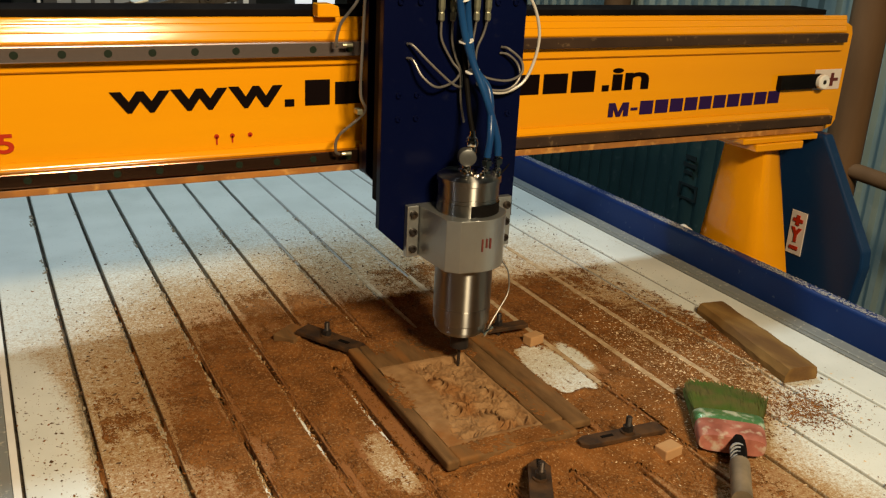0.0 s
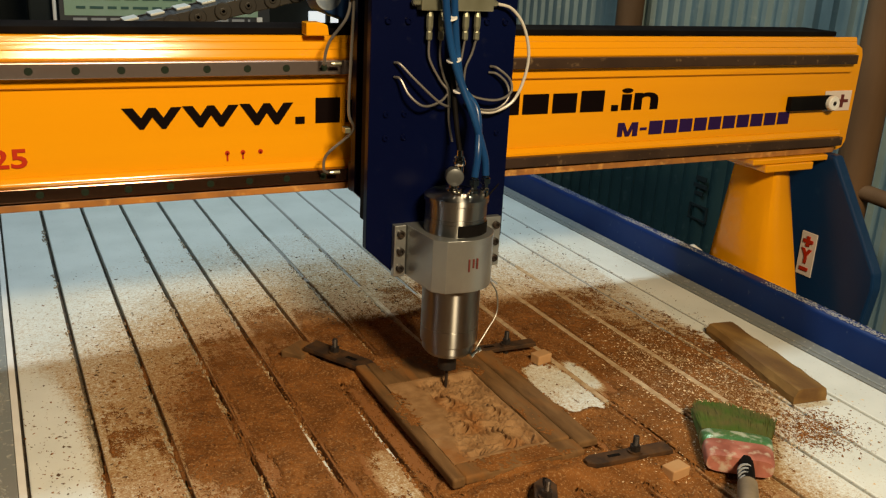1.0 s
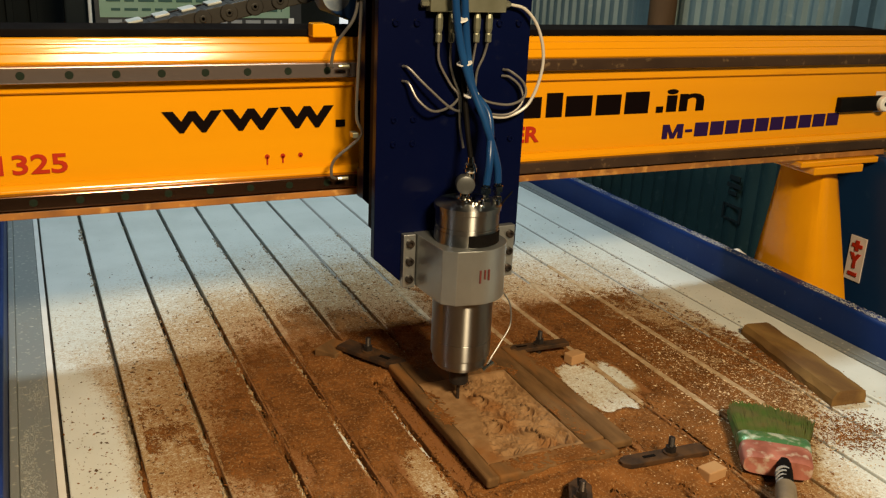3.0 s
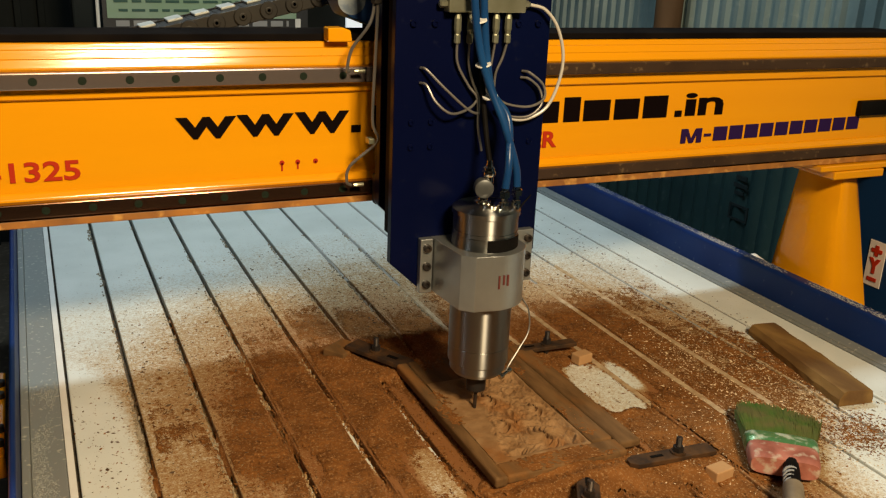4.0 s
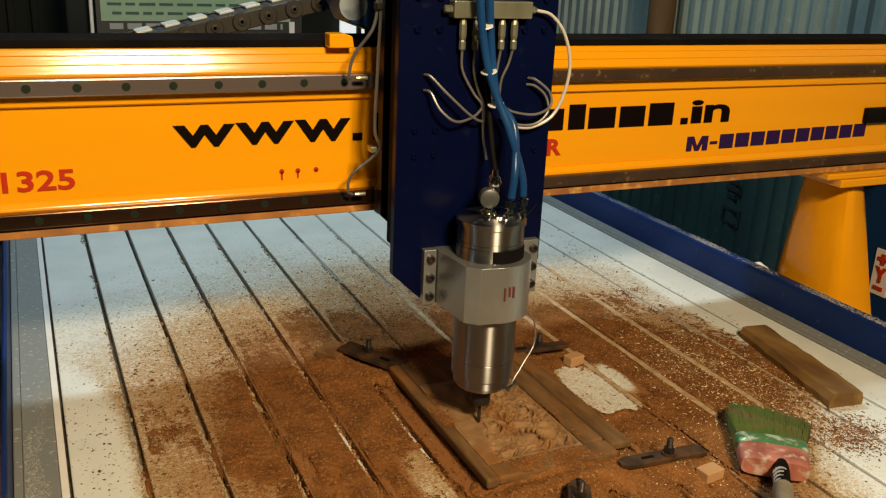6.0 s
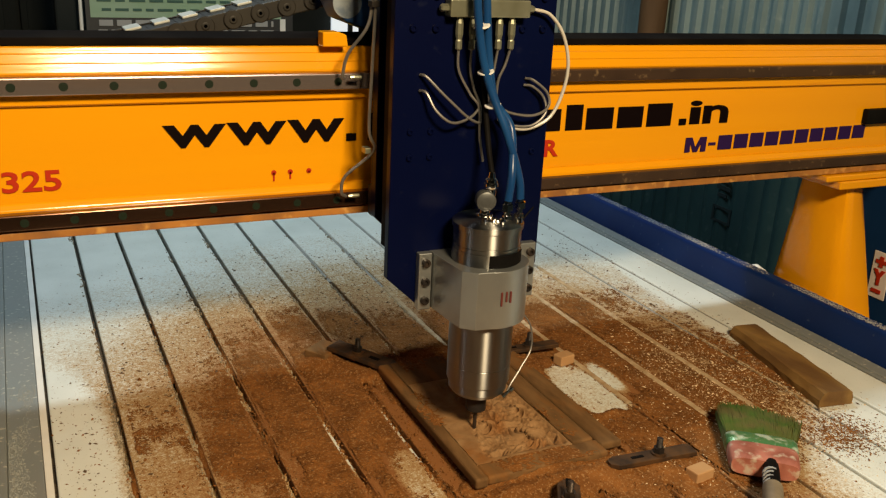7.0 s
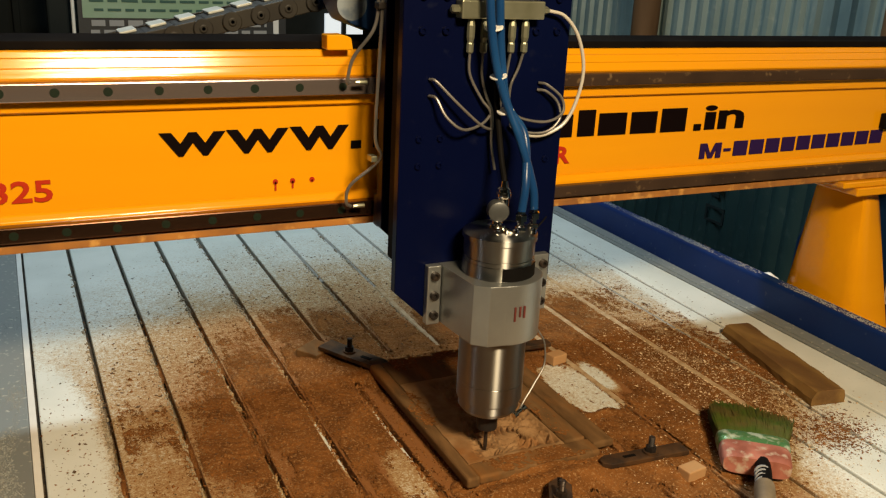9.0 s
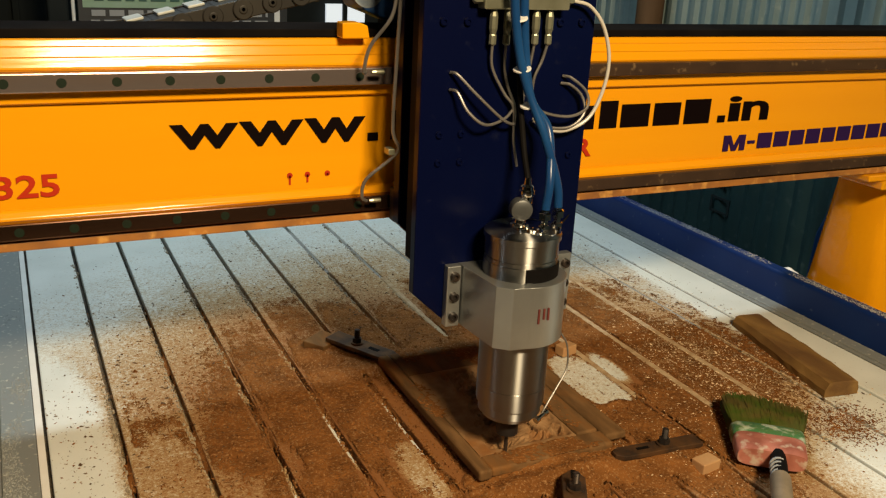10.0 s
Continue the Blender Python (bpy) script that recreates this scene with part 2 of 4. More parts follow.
# ---- mesh helpers ----
def part(name, bm, mat, parent=None, label="", smooth=False):
    me = bpy.data.meshes.new(name)
    bm.to_mesh(me)
    bm.free()
    me.transform(Matrix.Scale(S, 4))
    me.materials.append(mat)
    if smooth:
        for p in me.polygons:
            p.use_smooth = True
        me.set_sharp_from_angle(angle=radians(35))
    ob = new(name, me)
    if parent:
        ob.parent = parent
    if label:
        tagged(ob, label)
    return ob


def thing(name, label, category, group="", kind=""):
    return tagged(new(name), label, category, group, kind)


def add_box(bm, lo, hi, bevel=0.0, m=None, segments=2):
    c = [(a + b) / 2 for a, b in zip(lo, hi)]
    d = [abs(b - a) for a, b in zip(lo, hi)]
    mm = Matrix.Translation(c) @ Matrix.Diagonal((*d, 1))
    r = bmesh.ops.create_cube(bm, size=1, matrix=mm)
    vs = r["verts"]
    if bevel:
        es = list({e for v in vs for e in v.link_edges})
        r = bmesh.ops.bevel(bm, geom=es, offset=bevel, segments=segments, affect="EDGES", profile=0.5)
        vs = list({v for f in r["faces"] for v in f.verts} | {v for v in vs if v.is_valid})
    if m is not None:
        bmesh.ops.transform(bm, matrix=m, verts=vs)
    return vs


def box(lo, hi, bevel=0.0, m=None, segments=2):
    bm = bmesh.new()
    add_box(bm, lo, hi, bevel, m, segments)
    return bm


def add_lathe(bm, centre, rows, sides=40, m=None):
    """Rows of (radius, height) round an upright axis through centre."""
    rings = []
    for r, z in rows:
        rings.append([bm.verts.new((centre[0] + r * math.cos(2 * math.pi * i / sides), centre[1] + r * math.sin(2 * math.pi * i / sides), centre[2] + z)) for i in range(sides)])
    for a, b in zip(rings, rings[1:]):
        for i in range(sides):
            bm.faces.new((a[i], a[(i + 1) % sides], b[(i + 1) % sides], b[i]))
    bm.faces.new(rings[0][::-1])
    bm.faces.new(rings[-1])
    vs = [v for ring in rings for v in ring]
    if m is not None:
        bmesh.ops.transform(bm, matrix=m, verts=vs)
    bmesh.ops.recalc_face_normals(bm, faces=bm.faces)
    return vs


def lathe(centre, rows, sides=40, m=None):
    bm = bmesh.new()
    add_lathe(bm, centre, rows, sides, m)
    return bm


def smooth_line(points, steps=8):
    p = [Vector(q) for q in points]
    p = [p[0] * 2 - p[1], *p, p[-1] * 2 - p[-2]]
    out = []
    for a, b, c, d in zip(p, p[1:], p[2:], p[3:]):
        for i in range(steps):
            t = i / steps
            out.append(0.5 * (2 * b + (c - a) * t + (2 * a - 5 * b + 4 * c - d) * t * t + (3 * b - a - 3 * c + d) * t ** 3))
    return out + [p[-2]]


def add_tube(bm, points, radius, sides=8, steps=8):
    line = smooth_line(points, steps)
    up = Vector((0.31, 0.2, 0.93))
    rings = []
    for i, q in enumerate(line):
        ahead = (line[min(i + 1, len(line) - 1)] - line[max(i - 1, 0)]).normalized()
        u = (up - ahead * up.dot(ahead)).normalized()
        up = u
        v = ahead.cross(u)
        rings.append([bm.verts.new(q + radius * (math.cos(2 * math.pi * k / sides) * u + math.sin(2 * math.pi * k / sides) * v)) for k in range(sides)])
    for a, b in zip(rings, rings[1:]):
        for k in range(sides):
            bm.faces.new((a[k], a[(k + 1) % sides], b[(k + 1) % sides], b[k]))
    bm.faces.new(rings[0][::-1])
    bm.faces.new(rings[-1])
    bmesh.ops.recalc_face_normals(bm, faces=bm.faces)


def tube(points, radius, sides=8, steps=8):
    bm = bmesh.new()
    add_tube(bm, points, radius, sides, steps)
    return bm


def prism(outline, axis, lo, hi, bevel=0.0):
    """An outline of two coordinates drawn out along an axis (0, 1, 2)."""
    bm = bmesh.new()

    def put(a, b, c):
        return bm.verts.new({0: (c, a, b), 1: (a, c, b), 2: (a, b, c)}[axis])
    lower, upper = [put(a, b, lo) for a, b in outline], [put(a, b, hi) for a, b in outline]
    bm.faces.new(lower), bm.faces.new(upper[::-1])
    n = len(outline)
    for i in range(n):
        bm.faces.new((lower[i], upper[i], upper[(i + 1) % n], lower[(i + 1) % n]))
    bmesh.ops.recalc_face_normals(bm, faces=bm.faces)
    if bevel:
        bmesh.ops.bevel(bm, geom=list(bm.edges), offset=bevel, segments=2, affect="EDGES", profile=0.5)
    return bm


def lettering(text, x0, x1, z0, z1, y, bold=0.0, lean=0.0, turn=None):
    """Flat raised letters that fill a field of a wall that faces -y."""
    cu = bpy.data.curves.new("letters", "FONT")
    cu.body, cu.offset, cu.shear, cu.extrude, cu.resolution_u = text, bold, lean, 0.004, 3
    ob = bpy.data.objects.new("letters", cu)
    me = bpy.data.meshes.new_from_object(ob)
    bm = bmesh.new()
    bm.from_mesh(me)
    bpy.data.objects.remove(ob), bpy.data.curves.remove(cu), bpy.data.meshes.remove(me)
    xs, zs = [v.co.x for v in bm.verts], [v.co.y for v in bm.verts]
    for v in bm.verts:
        a, b, d = (v.co.x - min(xs)) / (max(xs) - min(xs)), (v.co.y - min(zs)) / (max(zs) - min(zs)), v.co.z
        v.co = (x0 + a * (x1 - x0), y - 0.0012 - d * 0.25, z0 + b * (z1 - z0))
    if turn is not None:
        bmesh.ops.transform(bm, matrix=turn, verts=bm.verts)
    return bm


# ---- the shed ----
def corrugated(name, axis, fixed, lo, hi, z0, z1, pitch, depth, label):
    """A wall of folded sheet, 3 mm thick, along x (axis 0) or y (axis 1)."""
    bm = bmesh.new()
    n = int((hi - lo) / pitch)
    line = []
    for i in range(n):
        a = lo + i * pitch
        for f, d in ((0, 0), (0.30, 0), (0.42, 1), (0.88, 1)):
            line.append((a + f * pitch, fixed + d * depth))
    line.append((lo + n * pitch, fixed))
    rows = []
    for off in (0.0, 0.004):
        for z in (z0, z1):
            rows.append([bm.verts.new((a, d + off, z) if axis == 0 else (d + off, a, z)) for a, d in line])
    f0, f1, b0, b1 = rows
    for i in range(len(line) - 1):
        bm.faces.new((f0[i], f0[i + 1], f1[i + 1], f1[i]))
        bm.faces.new((b0[i + 1], b0[i], b1[i], b1[i + 1]))
        bm.faces.new((f1[i], f1[i + 1], b1[i + 1], b1[i]))
    return tagged(part(name, bm, SHEET), label, "wall", kind="structure")


FLOOR = -0.95
tagged(part("floor", box((-3, -3.2, FLOOR - 0.1), (3.2, 5.8, FLOOR)), EARTH), "dusty bare earth shed floor", "floor", kind="structure")
tagged(part("ceiling", box((-3, -3.2, 2.75), (3.2, 5.8, 2.8)), WALLDARK), "sheet metal shed ceiling", "ceiling", kind="structure")
corrugated("wall_east", 1, 2.62, -3.0, 5.6, FLOOR, 2.75, 0.074, 0.020, "blue-green corrugated sheet wall of the shed")
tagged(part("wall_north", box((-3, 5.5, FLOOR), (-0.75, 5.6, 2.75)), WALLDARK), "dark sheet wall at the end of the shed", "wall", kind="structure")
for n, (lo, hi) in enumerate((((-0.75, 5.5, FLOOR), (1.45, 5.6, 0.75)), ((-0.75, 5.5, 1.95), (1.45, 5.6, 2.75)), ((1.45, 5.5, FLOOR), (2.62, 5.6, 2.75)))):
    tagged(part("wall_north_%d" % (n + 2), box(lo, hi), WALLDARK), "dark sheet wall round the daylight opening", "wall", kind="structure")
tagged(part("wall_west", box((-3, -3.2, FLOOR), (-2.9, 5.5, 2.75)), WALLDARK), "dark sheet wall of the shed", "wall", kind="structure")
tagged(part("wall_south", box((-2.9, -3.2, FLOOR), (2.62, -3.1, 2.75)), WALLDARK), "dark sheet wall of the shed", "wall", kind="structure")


def post(name, x, y, r, z0, z1, label, seed):
    rng = random.Random(seed)
    bm = bmesh.new()
    add_lathe(bm, (x, y, 0), [(r * rng.uniform(0.93, 1.07), z0 + (z1 - z0) * i / 14) for i in range(15)], 14)
    return tagged(part(name, bm, TIMBER, smooth=True), label, "post", "shed posts")


post("timber_post", 2.50, 3.28, 0.058, FLOOR, 2.75, "brown round timber post before the sheet wall", 1)
post("timber_post", 2.30, 1.86, 0.052, FLOOR, 2.75, "thick brown bamboo post beside the machine", 2)
bar = part("bamboo_rail", tube([(2.30, 1.82, 0.14), (2.30, 1.2, 0.12), (2.30, 0.2, 0.14)], 0.024, 12), TIMBER, smooth=True)
tagged(bar, "brown horizontal bamboo rail tied to the post", "rail")

# a teal sheet against the wall, darkened for beam shade, with a painted stamp
TEAL = material("shaded_teal_sheet", (0.028, 0.068, 0.072), 0.42, 0.2, grain=((0.020, 0.049, 0.054), 5, 0.35, 0.7), spots=((0.075, 0.12, 0.12), 30, 0.6, 0.8), bump=0.1)


def loose_sheet(x, y0, y1, z0, z1, pitch, depth):
    """A corrugated sheet on edge, 3 mm thick, with soft round waves."""
    bm = bmesh.new()
    n = int((y1 - y0) / pitch * 8)
    rows = []
    for off in (0.0, 0.0035):
        for z in (z0, z1):
            lean = 0.012 * (z - z0)
            rows.append([bm.verts.new((x + off + lean - depth * (0.5 + 0.5 * math.cos(i * math.pi / 4)) ** 0.7, y0 + i * pitch / 8, z)) for i in range(n + 1)])
    f0, f1, b0, b1 = rows
    for i in range(n):
        bm.faces.new((f0[i], f0[i + 1], f1[i + 1], f1[i]))
        bm.faces.new((b0[i + 1], b0[i], b1[i], b1[i + 1]))
        bm.faces.new((f1[i], f1[i + 1], b1[i + 1], b1[i]))
    return bm


tagged(part("corrugated_sheet", loose_sheet(2.428, 2.10, 5.0, FLOOR, 0.25, 0.076, 0.016), TEAL, smooth=True), "teal corrugated sheet standing before the shed wall, darkened for shade", "metal sheet")
stamp = thing("wall_stamp", "black stencilled stamp on the dark corrugated sheet", "marking")
STAMPINK = material("faded_stamp_ink", (0.012, 0.022, 0.024), 0.6)
for z0, z1, y0, y1 in ((-0.040, -0.022, 2.591, 2.648), (-0.069, -0.053, 2.582, 2.657), (-0.097, -0.083, 2.601, 2.648), (-0.144, -0.134, 2.573, 2.657), (-0.197, -0.188, 2.573, 2.657)):
    part("stamp_bar", box((2.4180, y0, z0), (2.4220, y1, z1)), STAMPINK, stamp)
for y0, y1 in ((2.563, 2.574), (2.655, 2.666)):
    part("stamp_bar", box((2.4180, y0, -0.197), (2.4220, y1, -0.134)), STAMPINK, stamp)

# banner far behind the machine
banner = thing("banner", "printed banner, green above and black below, with white writing", "banner")
BY = 4.6
part("backing", box((0.33, BY, 0.05), (1.30, BY + 0.01, 0.80)), BANNERBLACK, banner)
part("green_field", box((0.35, BY - 0.005, 0.372), (1.24, BY - 0.001, 0.78)), GREENPAPER, banner)
part("white_edge", box((1.235, BY - 0.004, 0.06), (1.262, BY, 0.372)), WHITE, banner)
rng = random.Random(5)
for z0, z1, x0, x1, mat in ((0.335, 0.362, 0.385, 1.20, GREYDUST), (0.296, 0.318, 0.38, 1.2, GREYDUST), (0.402, 0.414, 0.40, 1.20, BANNERINK), (0.443, 0.455, 0.38, 1.20, BANNERINK)):
    x = x0
    while x < x1:
        w = rng.uniform(0.035, 0.075)
        part("writing_bar", box((x, BY - 0.008, z0), (min(x + w, x1), BY - 0.006, z1)), mat, banner)
        x += w + 0.018
part("banner_pole", tube([(0.30, BY - 0.03, FLOOR), (0.31, BY - 0.03, 0.9)], 0.008, 8), WHITE, banner)
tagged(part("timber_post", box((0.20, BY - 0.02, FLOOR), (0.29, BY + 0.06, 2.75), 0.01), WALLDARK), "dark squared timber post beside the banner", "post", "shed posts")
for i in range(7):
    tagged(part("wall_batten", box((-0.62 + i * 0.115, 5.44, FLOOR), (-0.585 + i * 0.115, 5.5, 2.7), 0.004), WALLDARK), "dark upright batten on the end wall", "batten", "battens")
tagged(part("bright_gap", box((1.784, 5.44, 0.16), (2.03, 5.46, 0.335)), GLOW), "bright daylight gap in the end wall", "opening", kind="structure")
tagged(part("gap_post", box((1.880, 5.40, FLOOR), (1.905, 5.43, 0.5), 0.003), WALLDARK), "dark upright post before the daylight gap", "post", "shed posts")


# ---- the router's bed ----
bed = thing("router_table", "white slatted router table with blue steel sides, strewn with sawdust", "machine table")
Y0, Y1 = 0.50, 3.55
PITCH, GAP = 0.107, 0.0085
for k in range(14):
    x0, x1 = k * PITCH + GAP * 0.5 - 0.003, (k + 1) * PITCH - GAP * 0.5 - 0.003
    if k == 13:
        x1 = 1.4955
    bm = box((x0, Y0, -0.018), (x1, Y1, 0), 0.0022, segments=2)
    part("plank", bm, PVC, bed)
SLOTFILL = material("packed_pale_dust", (0.46, 0.345, 0.215), 0.9, grain=((0.33, 0.22, 0.12), 60, 0.35, 0.65), bump=0.5, bump_scale=200, shine=0.1)


def ridge(x, y0, y1, seed):
    """A low ragged ridge of dust along a slot."""
    bm = bmesh.new()
    n = int((y1 - y0) / 0.004)
    rows = []
    for i in range(n + 1):
        y = y0 + (y1 - y0) * i / n
        w = 0.0062 + 0.0022 * noise.noise((y * 60, seed * 3.1, 0)) + 0.0014 * noise.noise((y * 190, seed * 1.7, 4))
        rows.append([bm.verts.new((x + a * w, y, z)) for a, z in ((-1, 0.0002), (-0.6, 0.0022), (0.5, 0.0026), (1, 0.0002))])
    for a, b in zip(rows, rows[1:]):
        for k in range(3):
            bm.faces.new((a[k], a[k + 1], b[k + 1], b[k]))
    return bm


GREYFILL = material("packed_grey_dust", (0.29, 0.29, 0.275), 0.9, grain=((0.26, 0.25, 0.23), 50, 0.35, 0.65), bump=0.5, bump_scale=200, shine=0.1)
for k, near, far in ((6, 1.98, 2.30), (7, 1.55, 3.2), (8, 1.50, 3.4), (9, 1.22, 3.4), (10, 1.14, 3.4), (11, 1.14, 3.4), (12, 1.42, 3.4), (13, 1.45, 3.4)):
    x0, x1 = k * PITCH - 0.0072, k * PITCH + 0.0012
    change = near if k > 11 or k == 6 else 1.86 + 0.05 * math.sin(3.0 * k)
    if near < change:
        part("slot_filling", box((x0, near, -0.017), (x1, change, -0.0008)), SLOTFILL, bed, "pale dust packed in a slot")
        part("slot_filling", ridge(k * PITCH - 0.003, near, change, k), SLOTFILL, bed, "pale dust heaped along a slot")
    part("slot_filling", box((x0, change + 0.001, -0.017), (x1, far, -0.0026 - 0.0005 * (k % 3))), GREYFILL, bed, "grey dust packed in a slot")
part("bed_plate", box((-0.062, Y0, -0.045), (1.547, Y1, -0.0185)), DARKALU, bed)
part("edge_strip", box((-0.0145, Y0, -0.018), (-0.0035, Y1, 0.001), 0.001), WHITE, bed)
part("side_profile", box((-0.064, Y0, -0.018), (-0.015, Y1, -0.001), 0.001), ALU, bed)
part("side_profile", box((-0.0775, Y0, -0.05), (-0.0645, Y1, 0.004), 0.002), ALU, bed)
part("edge_strip", box((1.4985, Y0, -0.018), (1.5105, Y1, 0.001), 0.001), ALU, bed)
part("side_profile", box((1.5115, Y0, -0.018), (1.5465, Y1, 0.003), 0.002), ALU, bed)
part("side_rail", box((1.5475, Y0 - 0.02, -0.16), (1.5845, Y1 + 0.02, 0.075), 0.009, segments=4), RAILBLUE, bed)
part("side_rail", box((-0.088, Y0 - 0.02, -0.16), (-0.0785, Y1 + 0.02, 0.075), 0.004, segments=3), RAILBLUE, bed)
for x in (0.0, 1.34):
    for y in (0.62, 3.3):
        part("leg", box((x, y, FLOOR), (x + 0.1, y + 0.1, -0.046), 0.004), BLUE, bed)


# ---- sawdust ----
def field(x, y):
    """How deep the sawdust lies, in plan units."""
    e = ((x - 0.72) / 0.62) ** 2 + ((y - 1.27) / 0.55) ** 2
    n = noise.fractal((x * 5, y * 5, 3), 1.0, 2.0, 4)
    n2 = noise.noise((x * 40, y * 40, 1))
    h = 0.0005 + 0.0034 * (1 - e) + 0.0026 * n + 0.0012 * n2 + 0.0016 * noise.noise((x * 105, y * 105, 6))
    for cx, cy, sx, sy, dep in BARE:
        rag = 0.55 * noise.noise((x * 26, y * 13, 12)) + 0.35 * noise.noise((x * 70, y * 40, 13))
        q = abs((x - cx) / sx + (0.25 * rag if sx > 0.01 else 0.0)) ** 6 + abs((y - cy) / sy + rag) ** 3
        if q < 4:
            h -= dep * math.exp(-q * 1.2) * (1 + 1.3 * noise.noise((x * 38, y * 16, 9)))
    for cx, cy, sx, sy, rise in HEAPS:
        q = ((x - cx) / sx) ** 2 + ((y - cy) / sy) ** 2
        if q < 5:
            h += rise * math.exp(-q)
    heap = max(0.0, min(1.0, (h - 0.006) / 0.004))
    slot = abs((x + 0.003) / PITCH - round((x + 0.003) / PITCH)) * PITCH
    if x > 0.93 and y > 1.15 and slot < 0.0050 + 0.0022 * noise.noise((x * 20, y * 34, 15)):
        h -= 0.025 * (1 - heap)
    elif slot < 0.008:
        h -= 0.019 * (1 - heap) * (1 - slot / 0.008) * (1 if x > 0.8 else max(0.15, 0.75 + 0.9 * noise.noise((x * 3, y * 7, 4))))
    elif slot < 0.017 and x < 1.0:
        h -= 0.0060 * (1 - (slot - 0.008) / 0.009) * max(0.0, 0.35 + 1.3 * noise.noise((x * 9, y * 6, 8)))
    return min(h, 0.0325)


BARE = [(0.910, 1.300, 0.040, 0.105, 0.0095), (0.986, 1.325, 0.020, 0.085, 0.0052), (1.32, 0.90, 0.16, 0.13, 0.012), (1.14, 0.80, 0.1, 0.1, 0.01), (1.40, 1.30, 0.05, 0.4, 0.006), (0.500, 1.14, 0.032, 0.090, 0.0047), (0.4185, 1.27, 0.0038, 0.09, 0.010), (0.5255, 1.27, 0.0036, 0.09, 0.010), (0.3115, 1.10, 0.0036, 0.08, 0.010), (0.155, 1.20, 0.05, 0.25, 0.0030), (0.25, 1.12, 0.045, 0.14, 0.0022), (0.335, 1.25, 0.012, 0.06, 0.004)]
HEAPS = [(0.915, 1.31, 0.016, 0.022, 0.006), (0.905, 1.20, 0.03, 0.012, 0.006), (0.50, 1.57, 0.05, 0.045, 0.016), (0.55, 1.50, 0.05, 0.05, 0.008), (0.89, 1.01, 0.07, 0.035, 0.014), (0.72, 1.035, 0.11, 0.026, 0.022), (0.82, 1.060, 0.035, 0.02, 0.010), (0.66, 1.085, 0.10, 0.018, 0.012), (0.61, 1.035, 0.04, 0.018, 0.008), (0.84, 1.43, 0.06, 0.05, 0.008), (0.70, 1.50, 0.12, 0.05, 0.010), (0.70, 1.070, 0.09, 0.016, 0.016), (0.60, 1.46, 0.05, 0.03, 0.012)]
BARE += [(0.05, 1.42, 0.05, 0.30, 0.010), (0.15, 1.62, 0.05, 0.10, 0.006), (0.552, 1.25, 0.012, 0.19, 0.012)]
nx, ny = 720, 650
xs, ys = np.linspace(0.03, 1.42, nx), np.linspace(0.62, 1.95, ny)
verts = [(x * S, y * S, field(x, y) * S) for y in ys for x in xs]
faces = [(j * nx + i, j * nx + i + 1, (j + 1) * nx + i + 1, (j + 1) * nx + i) for j in range(ny - 1) for i in range(nx - 1)]
keep = np.random.default_rng(12).uniform(0, 1, len(faces)) ** 1.3 * 0.0020
faces = [f for f, k in zip(faces, keep) if verts[f[0]][2] > k or -0.009 < verts[f[0]][2] < -0.0012]
me = bpy.data.meshes.new("sawdust")
me.from_pydata(verts, [], faces)
me.materials.append(SAW)
for p in me.polygons:
    p.use_smooth = True
tagged(new("sawdust", me), "brown sawdust spread over the router table", "sawdust", kind="stuff")


def flakes(name, mat, count, centre, spread, size, label, seed, flat=0.35):
    rng = np.random.default_rng(seed)
    v, f = [], []
    made = 0
    while made < count:
        x, y = rng.normal(centre[0], spread[0]), rng.normal(centre[1], spread[1])
        if not (0.0 < x < 1.43 and 0.6 < y < 3.0):
            continue
        if any(((x - c[0]) / c[2]) ** 4 + ((y - c[1]) / c[3]) ** 4 < 1.0 for c in BARE[:2] + BARE[5:9]) and rng.uniform() < 0.85:
            continue
        z = max(field(x, y), 0.0) + 0.0006
        s, a = size * min(rng.lognormal(-0.25, 0.45), 2.4), rng.uniform(0, 6.28)
        ux, uy = math.cos(a) * s, math.sin(a) * s
        w, t, up = rng.uniform(0.25, 0.7), rng.uniform(-0.4, 0.4) * s, flat * s
        b = len(v)
        v += [(x + ux, y + uy, z + t + 0.0004), (x - uy * w, y + ux * w, z), (x - ux, y - uy, z - t * 0.2), (x + uy * w, y - ux * w, z), (x, y, z + up)]
        f += [(b, b + 1, b + 4), (b + 1, b + 2, b + 4), (b + 2, b + 3, b + 4), (b + 3, b, b + 4)]
        made += 1
    me = bpy.data.meshes.new(name)
    me.from_pydata([tuple(c * S for c in q) for q in v], [], f)
    me.materials.append(mat)
    return tagged(new(name, me), label, "wood chips", kind="stuff")


flakes("sawdust_crumbs", SAW, 12000, (0.66, 1.45), (0.32, 0.30), 0.0016, "brown sawdust crumbs round the spread dust", 11)
flakes("sawdust_crumbs", SAW, 5000, (0.62, 1.25), (0.26, 0.20), 0.0024, "brown sawdust crumbs round the spread dust", 12, 0.8)
flakes("sawdust_crumbs", SAW, 2600, (1.245, 1.005), (0.042, 0.034), 0.0020, "brown sawdust crumbs beside the brush", 14)
flakes("dark_wood_crumbs", DARKCHIP, 2600, (0.62, 1.30), (0.28, 0.24), 0.0013, "dark fine crumbs among the sawdust", 13)
flakes("pale_wood_chips", PALECHIP, 3000, (1.19, 1.25), (0.085, 0.15), 0.0019, "pale wood shavings scattered on the router table", 1)
flakes("pale_wood_chips", PALECHIP, 900, (1.04, 1.03), (0.11, 0.09), 0.0016, "pale wood shavings scattered on the router table", 2)
